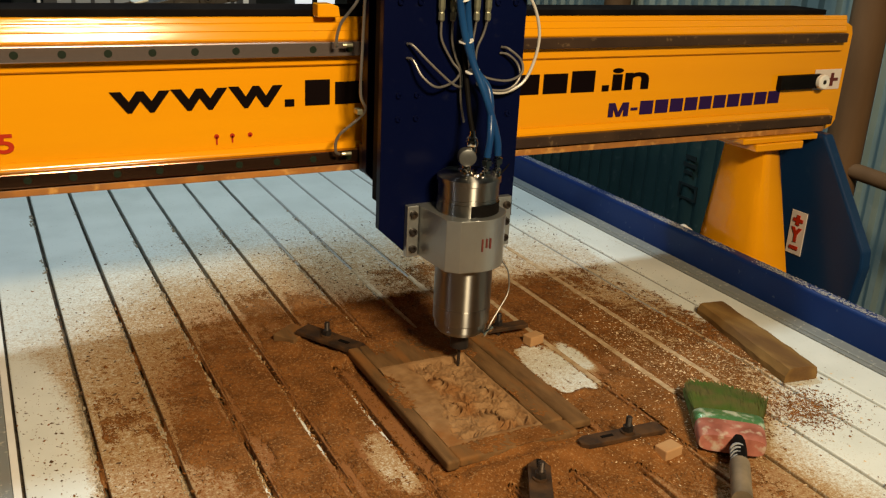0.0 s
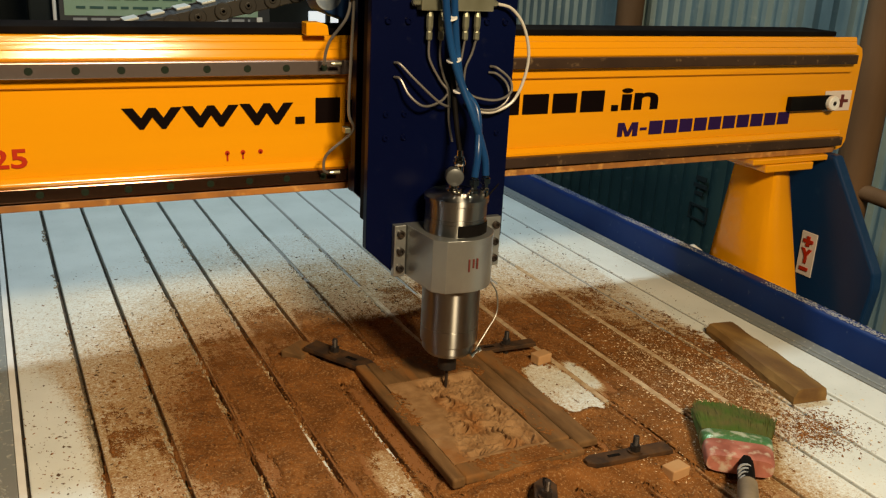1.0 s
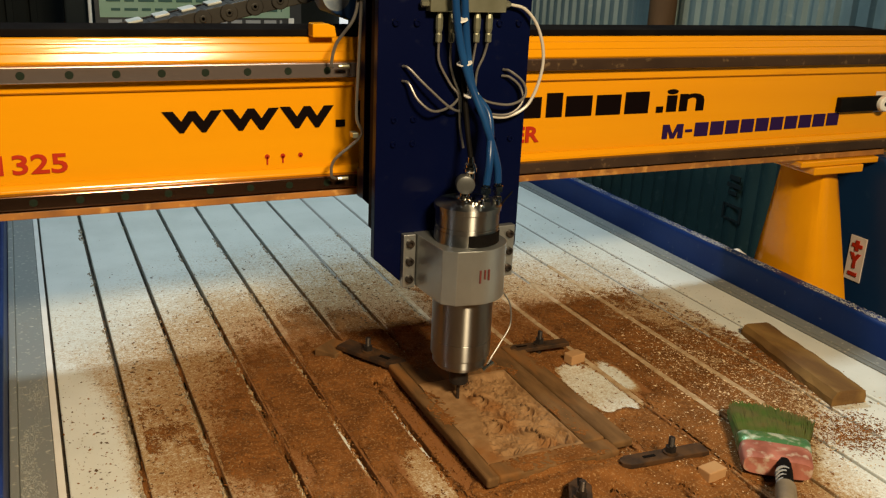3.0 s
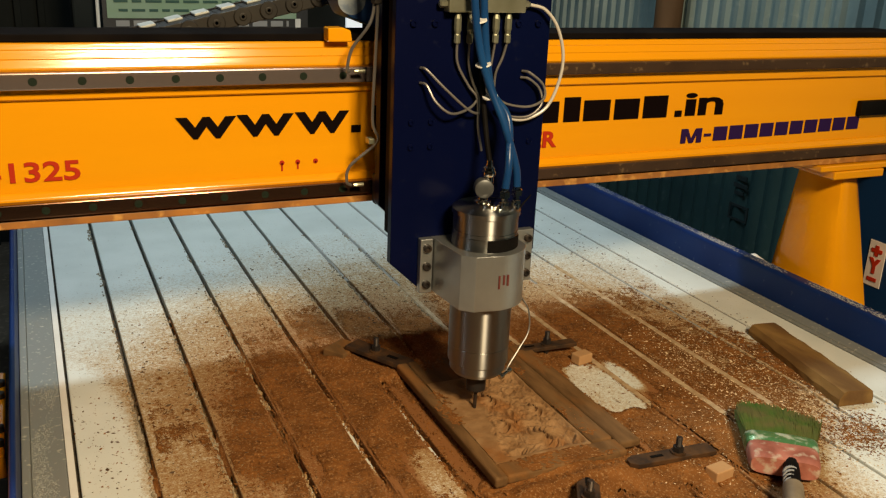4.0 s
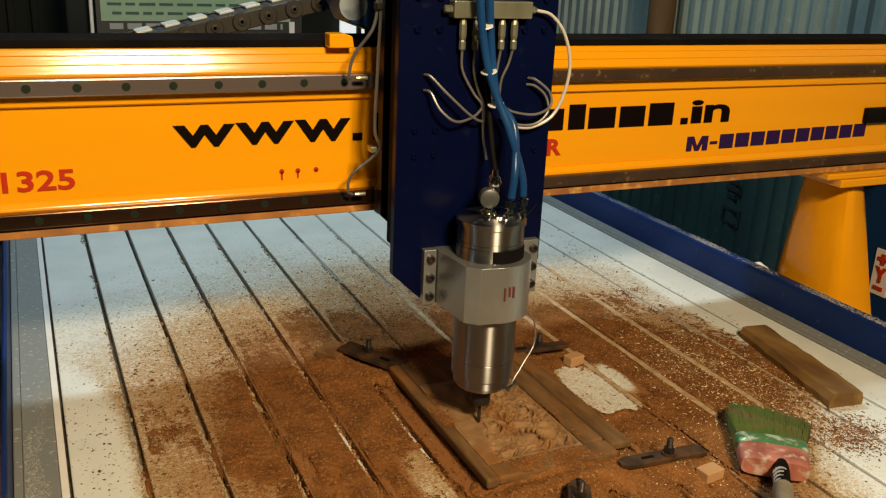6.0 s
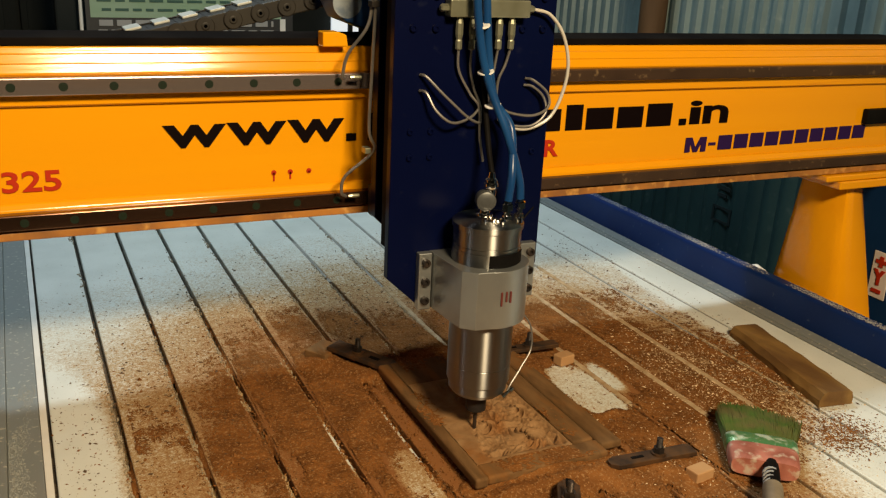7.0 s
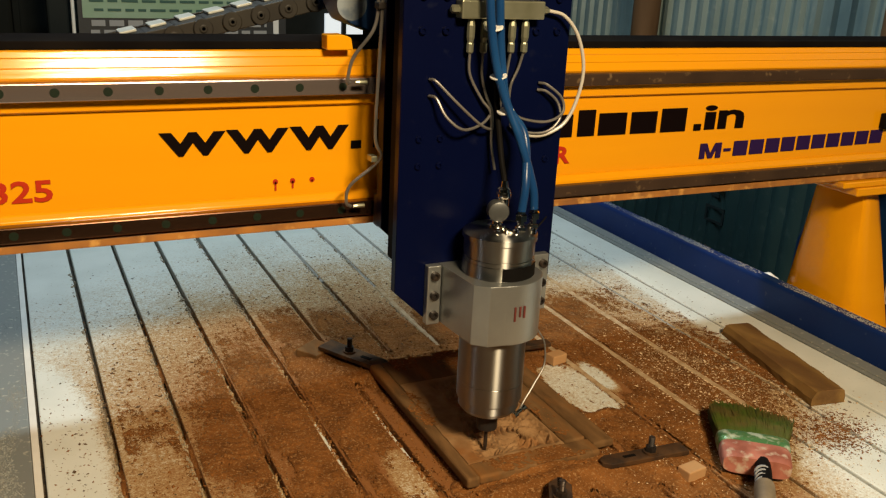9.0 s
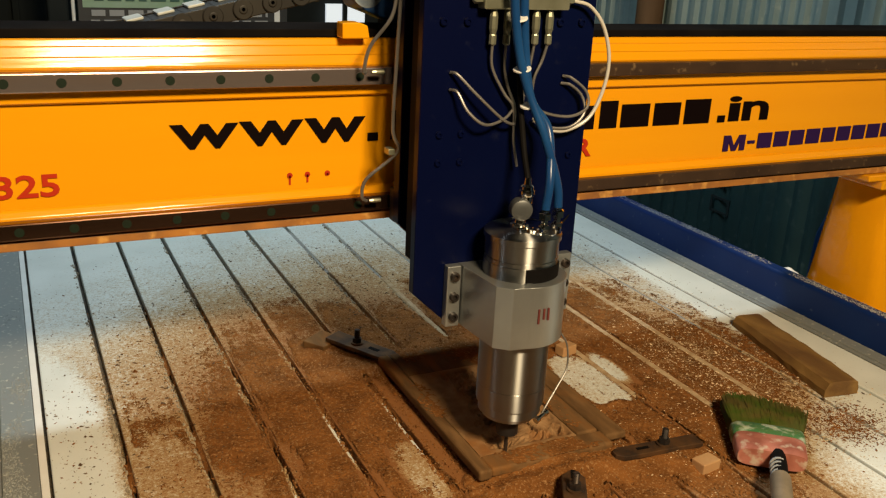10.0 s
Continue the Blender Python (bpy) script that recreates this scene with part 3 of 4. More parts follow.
flakes("wood_chips", CHIP, 5200, (0.68, 1.45), (0.34, 0.32), 0.0017, "brown wood chips scattered on the router table", 3)
flakes("dark_wood_crumbs", DARKCHIP, 2400, (0.80, 1.90), (0.28, 0.16), 0.0022, "dark wood crumbs on the white table slats", 4)
flakes("dark_wood_crumbs", DARKCHIP, 520, (0.16, 1.45), (0.09, 0.25), 0.0024, "dark wood crumbs on the white table slats", 5)
flakes("dark_wood_crumbs", DARKCHIP, 350, (1.32, 1.6), (0.06, 0.4), 0.0030, "dark wood crumbs on the white table slats", 6)


def rail_dust(seed):
    rng = np.random.default_rng(seed)
    v, f = [], []
    for n in range(8000):
        y = rng.uniform(0.9, 2.9)
        if noise.noise((y * 7, 3, 0)) + 0.35 < rng.uniform(0, 0.8):
            continue
        x = 1.5535 + 0.026 * rng.beta(1.2, 1.6)
        s, a, b, z = rng.uniform(0.0006, 0.0021), rng.uniform(0, 6.28), len(v), 0.0752
        v += [(x + s * math.cos(a + t), y + 1.6 * s * math.sin(a + t), z) for t in (0, 2.1, 4.2)] + [(x, y, z + 0.0009)]
        f += [(b, b + 1, b + 3), (b + 1, b + 2, b + 3), (b + 2, b, b + 3)]
    me = bpy.data.meshes.new("rail_dust")
    me.from_pydata([tuple(c * S for c in q) for q in v], [], f)
    me.materials.append(GREYDUST)
    return tagged(new("rail_dust", me), "whitish dust lying on the blue side rail", "dust", kind="stuff")


rail_dust(21)
rng = np.random.default_rng(23)
v, f = [], []
for n in range(9000):
    y = 0.85 + 1.5 * rng.beta(1.0, 3.4)
    x = -0.0625 + 0.045 * rng.uniform()
    if noise.noise((x * 30, y * 9, 4)) + 0.25 * (1.5 - y) < rng.uniform(-0.2, 0.45):
        continue
    size, a, b = rng.uniform(0.0005, 0.0015), rng.uniform(0, 6.28), len(v)
    v += [(x + size * math.cos(a + t), y + 1.4 * size * math.sin(a + t), -0.0008) for t in (0, 2.1, 4.2)] + [(x, y, 0.0004)]
    f += [(b, b + 1, b + 3), (b + 1, b + 2, b + 3), (b + 2, b, b + 3)]
me = bpy.data.meshes.new("profile_dust")
me.from_pydata([tuple(c * S for c in q) for q in v], [], f)
me.materials.append(material("pale_profile_dust", (0.30, 0.31, 0.30), 0.9, shine=0.1))
tagged(new("profile_dust", me), "pale dust lying on the grey side profile", "dust", kind="stuff")


def slot_dust(seed):
    """Lumps of dust caked along the left edges of the slots."""
    rng = np.random.default_rng(seed)
    v, f = [], []
    for k in range(1, 8):
        for n in range(1500):
            y = 0.7 + 1.85 * rng.uniform() ** 1.3
            if noise.noise((y * 5, k * 3.7, 2)) + 0.5 * noise.noise((y * 24, k * 1.9, 5)) < rng.uniform(-0.35, 0.6) + 0.5 * max(0.0, y - 1.7):
                continue
            s, b = rng.uniform(0.0013, 0.0036), len(v)
            x = k * PITCH - 0.003 - GAP * 0.5 + rng.normal(-0.0030, 0.0020) - (0.006 if k == 0 else 0)
            z = -0.0018 + 0.0036 * rng.uniform() ** 0.6
            for a in range(6):
                g = s * rng.uniform(0.7, 1.25)
                v.append((x + g * 0.8 * math.cos(a * 1.047), y + g * 1.3 * math.sin(a * 1.047), z - 0.004))
                v.append((x + g * 0.55 * math.cos(a * 1.047), y + g * 0.9 * math.sin(a * 1.047), z + g * 0.30))
            v.append((x, y, z + s * 0.5))
            for a in range(6):
                c = (a + 1) % 6
                f += [(b + 2 * a, b + 2 * c, b + 2 * c + 1, b + 2 * a + 1), (b + 2 * a + 1, b + 2 * c + 1, b + 12)]
    me = bpy.data.meshes.new("slot_dust")
    me.from_pydata([tuple(c * S for c in q) for q in v], [], f)
    me.materials.append(CAKED)
    return tagged(new("slot_dust", me), "greyish brown dust caked along the table slots", "dust", kind="stuff")


CAKED = dusted(material("caked_dust", (0.36, 0.31, 0.23), 0.9, grain=((0.22, 0.17, 0.11), 90, 0.42, 0.62), bump=0.6, bump_scale=300, shine=0.1), DUST, (0.72, 1.20, 0), (0.54, 0.55, 9), 1.77, 2.37, 5)
slot_dust(31)


# ---- the board being carved ----
def carving(x, y):
    """Leafy relief: curling ridges, and fans of ribs round a few centres."""
    wx, wy = x + 0.02 * noise.noise((x * 30, y * 30, 1)), y + 0.02 * noise.noise((x * 30, y * 30, 7))
    big = 1 - 2.4 * abs(noise.noise((wx * 44, wy * 30, 3)))
    small = 1 - 2.4 * abs(noise.noise((wx * 105, wy * 80, 8)))
    h = -0.0110 + (0.0070 * big + 0.0032 * small) * (0.8 + 0.6 * noise.noise((x * 17, y * 17, 2))) + 0.0016 * noise.noise((x * 210, y * 170, 4))
    for cx, cy, r, ribs, turn in ((0.700, 1.150, 0.045, 11, 0.5), (0.670, 1.290, 0.032, 8, 2.6), (0.728, 1.235, 0.028, 7, 0.2), (0.655, 1.205, 0.024, 7, 1.7)):
        q = math.hypot(x - cx, y - cy) / r
        if q < 1:
            a = math.atan2(y - cy, x - cx) + 1.8 * q
            h = max(h, -0.012 + 0.0125 * (1 - q ** 3) * (0.58 + 0.42 * math.cos(ribs * a + turn)))
    left = 0.642 - 0.28 * max(0.0, 1.26 - y)
    edge = min(1.0, max(0.0, (x - left - 0.014 * noise.noise((y * 24, 2, 0))) / 0.007))
    edge *= min(1.0, max(0.0, (y - 1.108 - 0.006 * noise.noise((x * 30, 4, 0))) / 0.010)) * min(1.0, max(0.0, (0.754 - x) / 0.004)) * min(1.0, max(0.0, (1.366 - y) / 0.010))
    if x < 0.5842 or x > 0.7568 or y < 1.1012 or y > 1.3722:
        return -0.012
    return -0.0032 * (1 - edge) * min(1.0, max(0.0, (1.368 - y) / 0.05)) + h * edge + 0.0010 * noise.noise((x * 60, y * 60, 5))


work = thing("carved_board", "brown wooden panel with half-finished leaf carving", "board")
TOP = 0.030
bm = bmesh.new()
BASE = 0.0125
for x0, y0, x1, y1, top, soft in ((0.562, 1.058, 0.5835, 1.465, TOP, 0.003), (0.7575, 1.102, 0.7975, 1.47, TOP, 0.003), (0.8020, 1.085, 0.842, 1.475, TOP - 0.004, 0.003), (0.584, 1.062, 0.80, 1.1015, TOP - 0.002, 0.003), (0.584, 1.372, 0.757, 1.468, TOP - 0.001, 0.003)):
    part("plank", box((x0, y0, BASE), (x1, y1, top), 0.0045, segments=3), WORK, work)
part("core", box((0.584, 1.1016, BASE), (0.757, 1.3715, 0.0135)), WORK, work)
for y in (1.13, 1.40):
    part("packing_strip", box((0.60, y, 0.0002), (0.82, y + 0.03, BASE - 0.0002)), WORK, work)
gx, gy = 200, 310
xs, ys = np.linspace(0.583, 0.758, gx), np.linspace(1.099, 1.3745, gy)
grid = [[bm.verts.new((x, y, TOP + carving(x, y))) for x in xs] for y in ys]
for j in range(gy - 1):
    for i in range(gx - 1):
        bm.faces.new((grid[j][i], grid[j][i + 1], grid[j + 1][i + 1], grid[j + 1][i]))
part("carved_field", bm, CARVE, work, "fresh leaf carving in lighter wood", smooth=True)


def board_dust():
    """Thin ragged dust lying on the planks of the board."""
    gx, gy = 190, 270
    xs, ys = np.linspace(0.5625, 0.8415, gx), np.linspace(1.0605, 1.472, gy)
    v, f, deep = [], [], []
    for y in ys:
        for x in xs:
            z = TOP - (0.004 if x > 0.8 else 0.002 if y < 1.101 else 0.001 if y > 1.3725 and x < 0.757 else 0.0)
            h = 0.0005 + 0.0022 * noise.fractal((x * 13, y * 9, 6), 1.0, 2.0, 4) + 0.0011 * noise.noise((x * 150, y * 150, 3)) - (0.0012 if x < 0.60 else 0.0006 if x > 0.757 else 0.0 if y > 1.37 else 0.0003)
            if 0.60 < x < 0.7568 and 1.1005 < y < 1.3725 or y < 1.0605 + 0.028 * (x > 0.80) or 0.7968 < x < 0.8028 or y < 1.103 and x > 0.80:
                h = -1.0
            deep.append(h)
            v.append((x * S, y * S, (z + max(h, 0.0)) * S))
    for j in range(gy - 1):
        for i in range(gx - 1):
            q = (j * gx + i, j * gx + i + 1, (j + 1) * gx + i + 1, (j + 1) * gx + i)
            if min(deep[k] for k in q) > 0.0002:
                f.append(q)
    me = bpy.data.meshes.new("board_dust")
    me.from_pydata(v, [], f)
    me.materials.append(SAW)
    return tagged(new("board_dust", me), "thin brown sawdust lying on the carved board", "sawdust", kind="stuff")


board_dust()


def hold_down(name, x, y, turn, length, width, z, label, slope=0.0, bolt_at=0.5):
    """A steel strap clamp with a slot, a bolt and a nut; x, y is the bolt."""
    c = thing(name, label, "clamp", "hold-down clamps")
    m = Matrix.Translation((x, y, z)) @ pose(0, 0, 0, 0, slope, turn)
    a, b = -length * bolt_at, length * (1 - bolt_at)
    w = width / 2
    bm = prism([(a, -w), (a, w), (b - w * 0.9, w), (b, w * 0.35), (b, -w * 0.35), (b - w * 0.9, -w)], 2, -0.004, 0.004, 0.001)
    bmesh.ops.transform(bm, matrix=m, verts=bm.verts)
    part("strap", bm, RUST, c)
    part("slot", box((0.028, -w * 0.22, 0.0042), (0.050, w * 0.22, 0.0048), 0, m), BLACK, c)
    mb = Matrix.Translation((x, y, z))
    part("washer", lathe((0, 0, 0), [(0.012, 0.004), (0.012, 0.007)], 20, mb), RUST, c)
    part("nut", lathe((0, 0, 0), [(0.0088, 0.007), (0.0088, 0.0155)], 6, mb), DARK, c)
    rows = [(0.005, -z)]
    for i in range(8):
        rows += [(0.0052, 0.017 + i * 0.002), (0.0044, 0.018 + i * 0.002)]
    part("bolt", lathe((0, 0, 0), rows, 12, mb), DARK, c)
    return c


hold_down("hold_down_clamp", 0.545, 1.527, -57, 0.150, 0.040, 0.027, "dark steel strap clamp with a bolt on the board's edge", 2, 0.40)
hold_down("hold_down_clamp", 0.872, 1.030, 176, 0.155, 0.028, 0.022, "rusty steel strap clamp bolted over the board's edge", 0, 0.42)
hold_down("hold_down_clamp", 0.664, 0.966, 60, 0.130, 0.034, 0.030, "short steel strap clamp bolted at the board's front", 0, 0.62)
hold_down("hold_down_clamp", 0.878, 1.452, 178, 0.125, 0.024, 0.024, "thin steel strap clamp holding the board's far corner", 0, 0.5)


def offcut(x, y, turn, size, z, label, mat):
    m = Matrix.Translation((x, y, z)) @ pose(0, 0, 0, 0, 0, turn)
    return tagged(part("wood_offcut", box(tuple(-d / 2 for d in size), tuple(d / 2 for d in size), 0.002, m), mat), label, "offcut", "packing offcuts")


offcut(0.932, 1.405, 12, (0.036, 0.024, 0.020), 0.012, "small pale wooden packing block under a clamp", PALE)
offcut(0.914, 0.978, 8, (0.038, 0.026, 0.022), 0.0105, "small pale wooden packing block under a clamp", PALE)
offcut(0.497, 1.585, 35, (0.06, 0.05, 0.022), 0.012, "dusty wooden packing block buried in sawdust", WORK)


# ---- the loose timber and the brush ----
def billet():
    rng = random.Random(3)
    bm = bmesh.new()
    n = 12
    rings = []
    for i in range(n + 1):
        t = i / n
        w, h = 0.074 + 0.004 * math.sin(5 * t), 0.029 - 0.006 * t
        cx, cy = 1.321 + 0.066 * t, 1.082 + 0.315 * t
        ring = []
        for a, b in ((-0.5, 0), (-0.5, 0.45), (-0.40, 0.93), (-0.30, 1), (0.36, 1), (0.45, 0.92), (0.5, 0.5), (0.5, 0)):
            j = rng.uniform(-0.0012, 0.0012)
            ring.append(bm.verts.new((cx + a * w * 0.96 + j, cy - a * w * 0.16 + j, 0.0012 + b * h + j * 0.5)))
        rings.append(ring)
    for a, b in zip(rings, rings[1:]):
        for k in range(8):
            bm.faces.new((a[k], a[(k + 1) % 8], b[(k + 1) % 8], b[k]))
    bm.faces.new(rings[0]), bm.faces.new(rings[-1][::-1])
    bmesh.ops.recalc_face_normals(bm, faces=bm.faces)
    return bm


tagged(part("wood_billet", billet(), LOG), "long weathered brown wooden billet lying on the table", "timber")

brush = thing("dust_brush", "wide dusting brush with green bristles and a worn pink stock", "brush")
MB = Matrix.Translation((1.006, 0.936, 0.024)) @ pose(0, 0, 0, 0, 0, -38)
rng = random.Random(9)


def slab(y0, y1, w0, w1, t0, t1, z0=0.0, z1=0.0):
    """A rounded flat block along y that changes its width and thickness."""
    bm = bmesh.new()
    rings = []
    for i in range(7):
        t = i / 6
        y, w, th, zc = y0 + (y1 - y0) * t, w0 + (w1 - w0) * t, t0 + (t1 - t0) * t, z0 + (z1 - z0) * t
        if i in (0, 6):
            w, th = w * 0.96, th * 0.86
        rings.append([bm.verts.new((w / 2 * math.copysign(abs(math.cos(a)) ** 0.35, math.cos(a)), y, zc + th / 2 * math.copysign(abs(math.sin(a)) ** 0.6, math.sin(a)))) for a in [2 * math.pi * (k + 0.5) / 28 for k in range(28)]])
    for a, b in zip(rings, rings[1:]):
        for k in range(28):
            bm.faces.new((a[k], a[(k + 1) % 28], b[(k + 1) % 28], b[k]))
    bm.faces.new(rings[0]), bm.faces.new(rings[-1][::-1])
    bmesh.ops.recalc_face_normals(bm, faces=bm.faces)
    bmesh.ops.transform(bm, matrix=MB, verts=bm.verts)
    return bm


part("stock", slab(-0.002, 0.052, 0.106, 0.112, 0.034, 0.036), PINK, brush, "chipped pink painted stock", smooth=True)
part("binding", slab(0.050, 0.084, 0.114, 0.117, 0.038, 0.034), TAPE, brush, "green and silver foil binding", smooth=True)
bm = bmesh.new()
for i in range(5200):
    u, v = rng.uniform(-1, 1), rng.uniform(-1, 1)
    a = Vector((u * 0.055, 0.078, v * 0.015))
    tip_y = 0.190 + rng.uniform(-0.014, 0.007) - 0.016 * u * u - 0.010 * u
    b = Vector((u * 0.064 + 0.006 * u * u + rng.uniform(-0.007, 0.007), tip_y, v * 0.013 - 0.006 + rng.uniform(-0.004, 0.004)))
    mid = (a + b) / 2 + Vector((rng.uniform(-0.003, 0.003), 0, 0.004))
    side = Vector((0.0007, 0, 0.0004))
    v0, v1 = [bm.verts.new(MB @ (q + side)) for q in (a, mid, b)], [bm.verts.new(MB @ (q - side)) for q in (a, mid, b)]
    bm.faces.new((v0[0], v0[1], v1[1], v1[0])), bm.faces.new((v0[1], v0[2], v1[2], v1[1]))
part("bristles", bm, BRISTLE, brush, "dense green bristles, brown at the root")
part("handle", tube([MB @ Vector(q) for q in ((0.008, 0.004, 0.006), (0.006, -0.03, 0.010), (0.002, -0.074, 0.012))], 0.0118, 14), BLACK, brush, "handle neck wound with black and white tape", smooth=True)
part("grip", tube([MB @ Vector(q) for q in ((0.002, -0.0745, 0.012), (0.0, -0.10, 0.013), (-0.004, -0.165, 0.010))], 0.0150, 16), material("grimy_beige_grip", (0.20, 0.155, 0.10), 0.6, grain=((0.11, 0.085, 0.055), 30, 0.4, 0.65), bump=0.4), brush, "grimy beige grip", smooth=True)
for i in range(4):
    y = -0.030 - i * 0.011
    part("tape_band", tube([MB @ Vector((0.0055 + y * 0.06, y, 0.0104)), MB @ Vector((0.0055 + (y - 0.004) * 0.06, y - 0.004, 0.0107))], 0.0123, 14, 2), GREYDUST, brush)

# ---- the gantry ----
gantry = thing("gantry", "bright yellow steel gantry beam with lettering, rails and legs", "machine gantry")
GY, GX0, GX1 = 1.576, -0.46, 1.872
part("beam", prism([(GY + 0.0125, 0.343), (GY + 0.25, 0.343), (GY + 0.25, 0.598), (GY + 0.0125, 0.598)], 0, GX0, GX1 - 0.03, 0.003), YELLOW, gantry)
face = [(GX0, 0.343), (GX1 - 0.012, 0.343), (GX1 + 0.006, 0.350), (GX1 + 0.015, 0.366), (GX1 + 0.018, 0.572), (GX1 + 0.012, 0.590), (GX1 - 0.004, 0.598), (GX0, 0.598)]
part("beam_face", prism(face, 1, GY, GY + 0.012, 0.0025), YELLOW, gantry, "yellow face plate with rounded end corners")
flutes = [(GY - 0.0120, 0.5775), (GY - 0.0138, 0.5790), (GY - 0.0138, 0.5812), (GY - 0.0100, 0.5930), (GY - 0.0110, 0.5940), (GY - 0.0068, 0.6060), (GY - 0.0076, 0.6070), (GY - 0.0048, 0.6150), (GY - 0.0036, 0.6160), (GY - 0.001, 0.6160), (GY - 0.001, 0.532), (GY - 0.010, 0.536)]
part("upper_pad", prism(flutes, 0, GX0, GX1 - 0.02, 0.0006), YELLOW, gantry, "slanted yellow strip above the rail")
part("cover_bed", box((GX0, GY + 0.002, 0.5985), (GX1 - 0.09, GY + 0.10, 0.6160), 0.001), YELLOW, gantry)
part("lower_pad", prism([(GY - 0.011, 0.3585), (GY - 0.001, 0.3585), (GY - 0.001, 0.396), (GY - 0.006, 0.394), (GY - 0.011, 0.386)], 0, GX0, GX1 - 0.02, 0.0015), YELLOW, gantry)
part("lower_lip", prism([(GY - 0.020, 0.344), (GY - 0.001, 0.342), (GY - 0.001, 0.358), (GY - 0.020, 0.356)], 0, GX0, GX1 - 0.045, 0.0012), LIPYELLOW, gantry, "brownish yellow lip under the lower rail")
part("top_cover", box((GX0, GY + 0.000, 0.6165), (GX1 - 0.085, GY + 0.10, 0.6280), 0.002), RUBBER, gantry, "black rubber cover along the beam's top")
part("upper_rail", box((GX0, GY - 0.030, 0.552), (0.74, GY - 0.0105, 0.577), 0.002), STEEL, gantry, "bright ground steel linear rail")
part("upper_rail", box((0.741, GY - 0.027, 0.5560), (GX1 - 0.028, GY - 0.0105, 0.577), 0.002), BROWNRAIL, gantry, "oily brown length of the linear rail")
part("lower_rail", box((GX0, GY - 0.030, 0.361), (0.74, GY - 0.0115, 0.384), 0.002), SHADYSTEEL, gantry, "ground steel linear rail with shade in its dark colour")
part("lower_rail", box((0.741, GY - 0.027, 0.361), (GX1 - 0.028, GY - 0.0115, 0.382), 0.002), BROWNRAIL, gantry, "oily brown length of the linear rail")
for i in range(17):
    x = 0.060 + 0.0664 * (i - 7)
    for z in (0.5645, 0.3725):
        m = Matrix.Translation((x, GY - 0.030, z)) @ pose(0, 0, 0, 90)
        part("rail_bolt", lathe((0, 0, 0), [(0.0062, -0.002), (0.0062, 0.0006)], 14, m), BOLTGREEN, gantry)

# lettering on the beam; names and numbers stay plain blocks
for text, x0, x1, z1 in (("w", 0.193, 0.288, 0.502), ("w", 0.289, 0.383, 0.503), ("w", 0.385, 0.479, 0.504), ("i", 1.188, 1.216, 0.513), ("n", 1.222, 1.285, 0.503)):
    part("letter", lettering(text, x0, x1, 0.464, z1 - 0.003, GY, 0.022), BLACKINK, gantry, "black painted lettering")


for x0, x1, z1 in ((0.520, 0.566, 0.508), (0.576, 0.636, 0.503), (0.838, 0.893, 0.503), (0.904, 0.940, 0.510), (0.948, 1.008, 0.503), (1.018, 1.076, 0.503), (1.086, 1.144, 0.507)):
    part("name_block", box((x0, GY - 0.0022, 0.463), (x1, GY - 0.0008, z1), 0.0006), BLACKINK, gantry)
x = 1.187
for i in range(12):
    w = 0.052 if i == 0 else 0.018 if i == 1 else 0.035
    z0, z1 = (0.4075 + 0.0008 * i, 0.437 + 0.0007 * i)
    if i == 1:
        z0, z1 = 0.419, 0.425
    if i == 0:
        zig = [(0, 0), (0.24, 0), (0.24, 0.62), (0.40, 0), (0.60, 0), (0.76, 0.62), (0.76, 0), (1, 0), (1, 1), (0.70, 1), (0.50, 0.30), (0.30, 1), (0, 1)]
        part("letter", prism([(x + a * w, z0 + b * (z1 - z0)) for a, b in zig], 1, GY - 0.0025, GY - 0.0008), NAVYINK, gantry, "navy painted letter")
        x += w + 0.0065
        continue
    part("number_block", box((x, GY - 0.0025, z0), (x + w, GY - 0.0008, z1), 0.0006), NAVYINK, gantry)
    x += w + 0.0065
for x0, x1 in ((0.483, 0.500), (1.164, 1.181)):
    part("letter", box((x0, GY - 0.0022, 0.463), (x1, GY - 0.0008, 0.4755), 0), BLACKINK, gantry, "black painted lettering")
part("model_number", lettering("-1325", -0.078, 0.048, 0.410, 0.441, GY, 0.02), RED, gantry, "red painted model number")
part("model_word", lettering("ER", 0.838, 0.893, 0.416, 0.447, GY, 0.03), RED, gantry, "red painted lettering")
for x, l in ((0.362, 0.014), (0.389, 0.012), (0.420, 0.003)):
    part("paint_drip", lathe((0, 0, 0), [(0.0042, -0.0005), (0.0042, 0.0008)], 10, Matrix.Translation((x, GY - 0.001, 0.417)) @ pose(0, 0, 0, 90)), RED, gantry)
    part("paint_drip", box((x - 0.0014, GY - 0.0018, 0.417 - l), (x + 0.0014, GY - 0.0008, 0.417), 0), RED, gantry)
sensor = part("limit_switch", prism([(1.664, 0.448), (1.800, 0.448), (1.812, 0.453), (1.817, 0.4645), (1.812, 0.476), (1.800, 0.481), (1.664, 0.480)], 1, GY - 0.016, GY - 0.0008, 0.002), BLACK, gantry, "black limit switch with a round white head")
part("switch_head", lathe((0, 0, 0), [(0.0172, 0.0), (0.0172, 0.009), (0.015, 0.012), (0.006, 0.012), (0.005, 0.008)], 28, Matrix.Translation((1.792, GY - 0.0165, 0.4645)) @ pose(0, 0, 0, 90)), WHITE, sensor, "round white switch head")
part("head_screw", lathe((0, 0, 0), [(0.0045, 0.0), (0.0045, 0.004), (0.003, 0.0045)], 12, Matrix.Translation((1.792, GY - 0.0250, 0.4645)) @ pose(0, 0, 0, 90)), DARK, sensor)
axis_sign = part("axis_sign", box((1.785, GY - 0.002, 0.442), (1.874, GY - 0.0007, 0.490), 0.0004), PAPER, gantry, "pale axis sticker with a red plus")
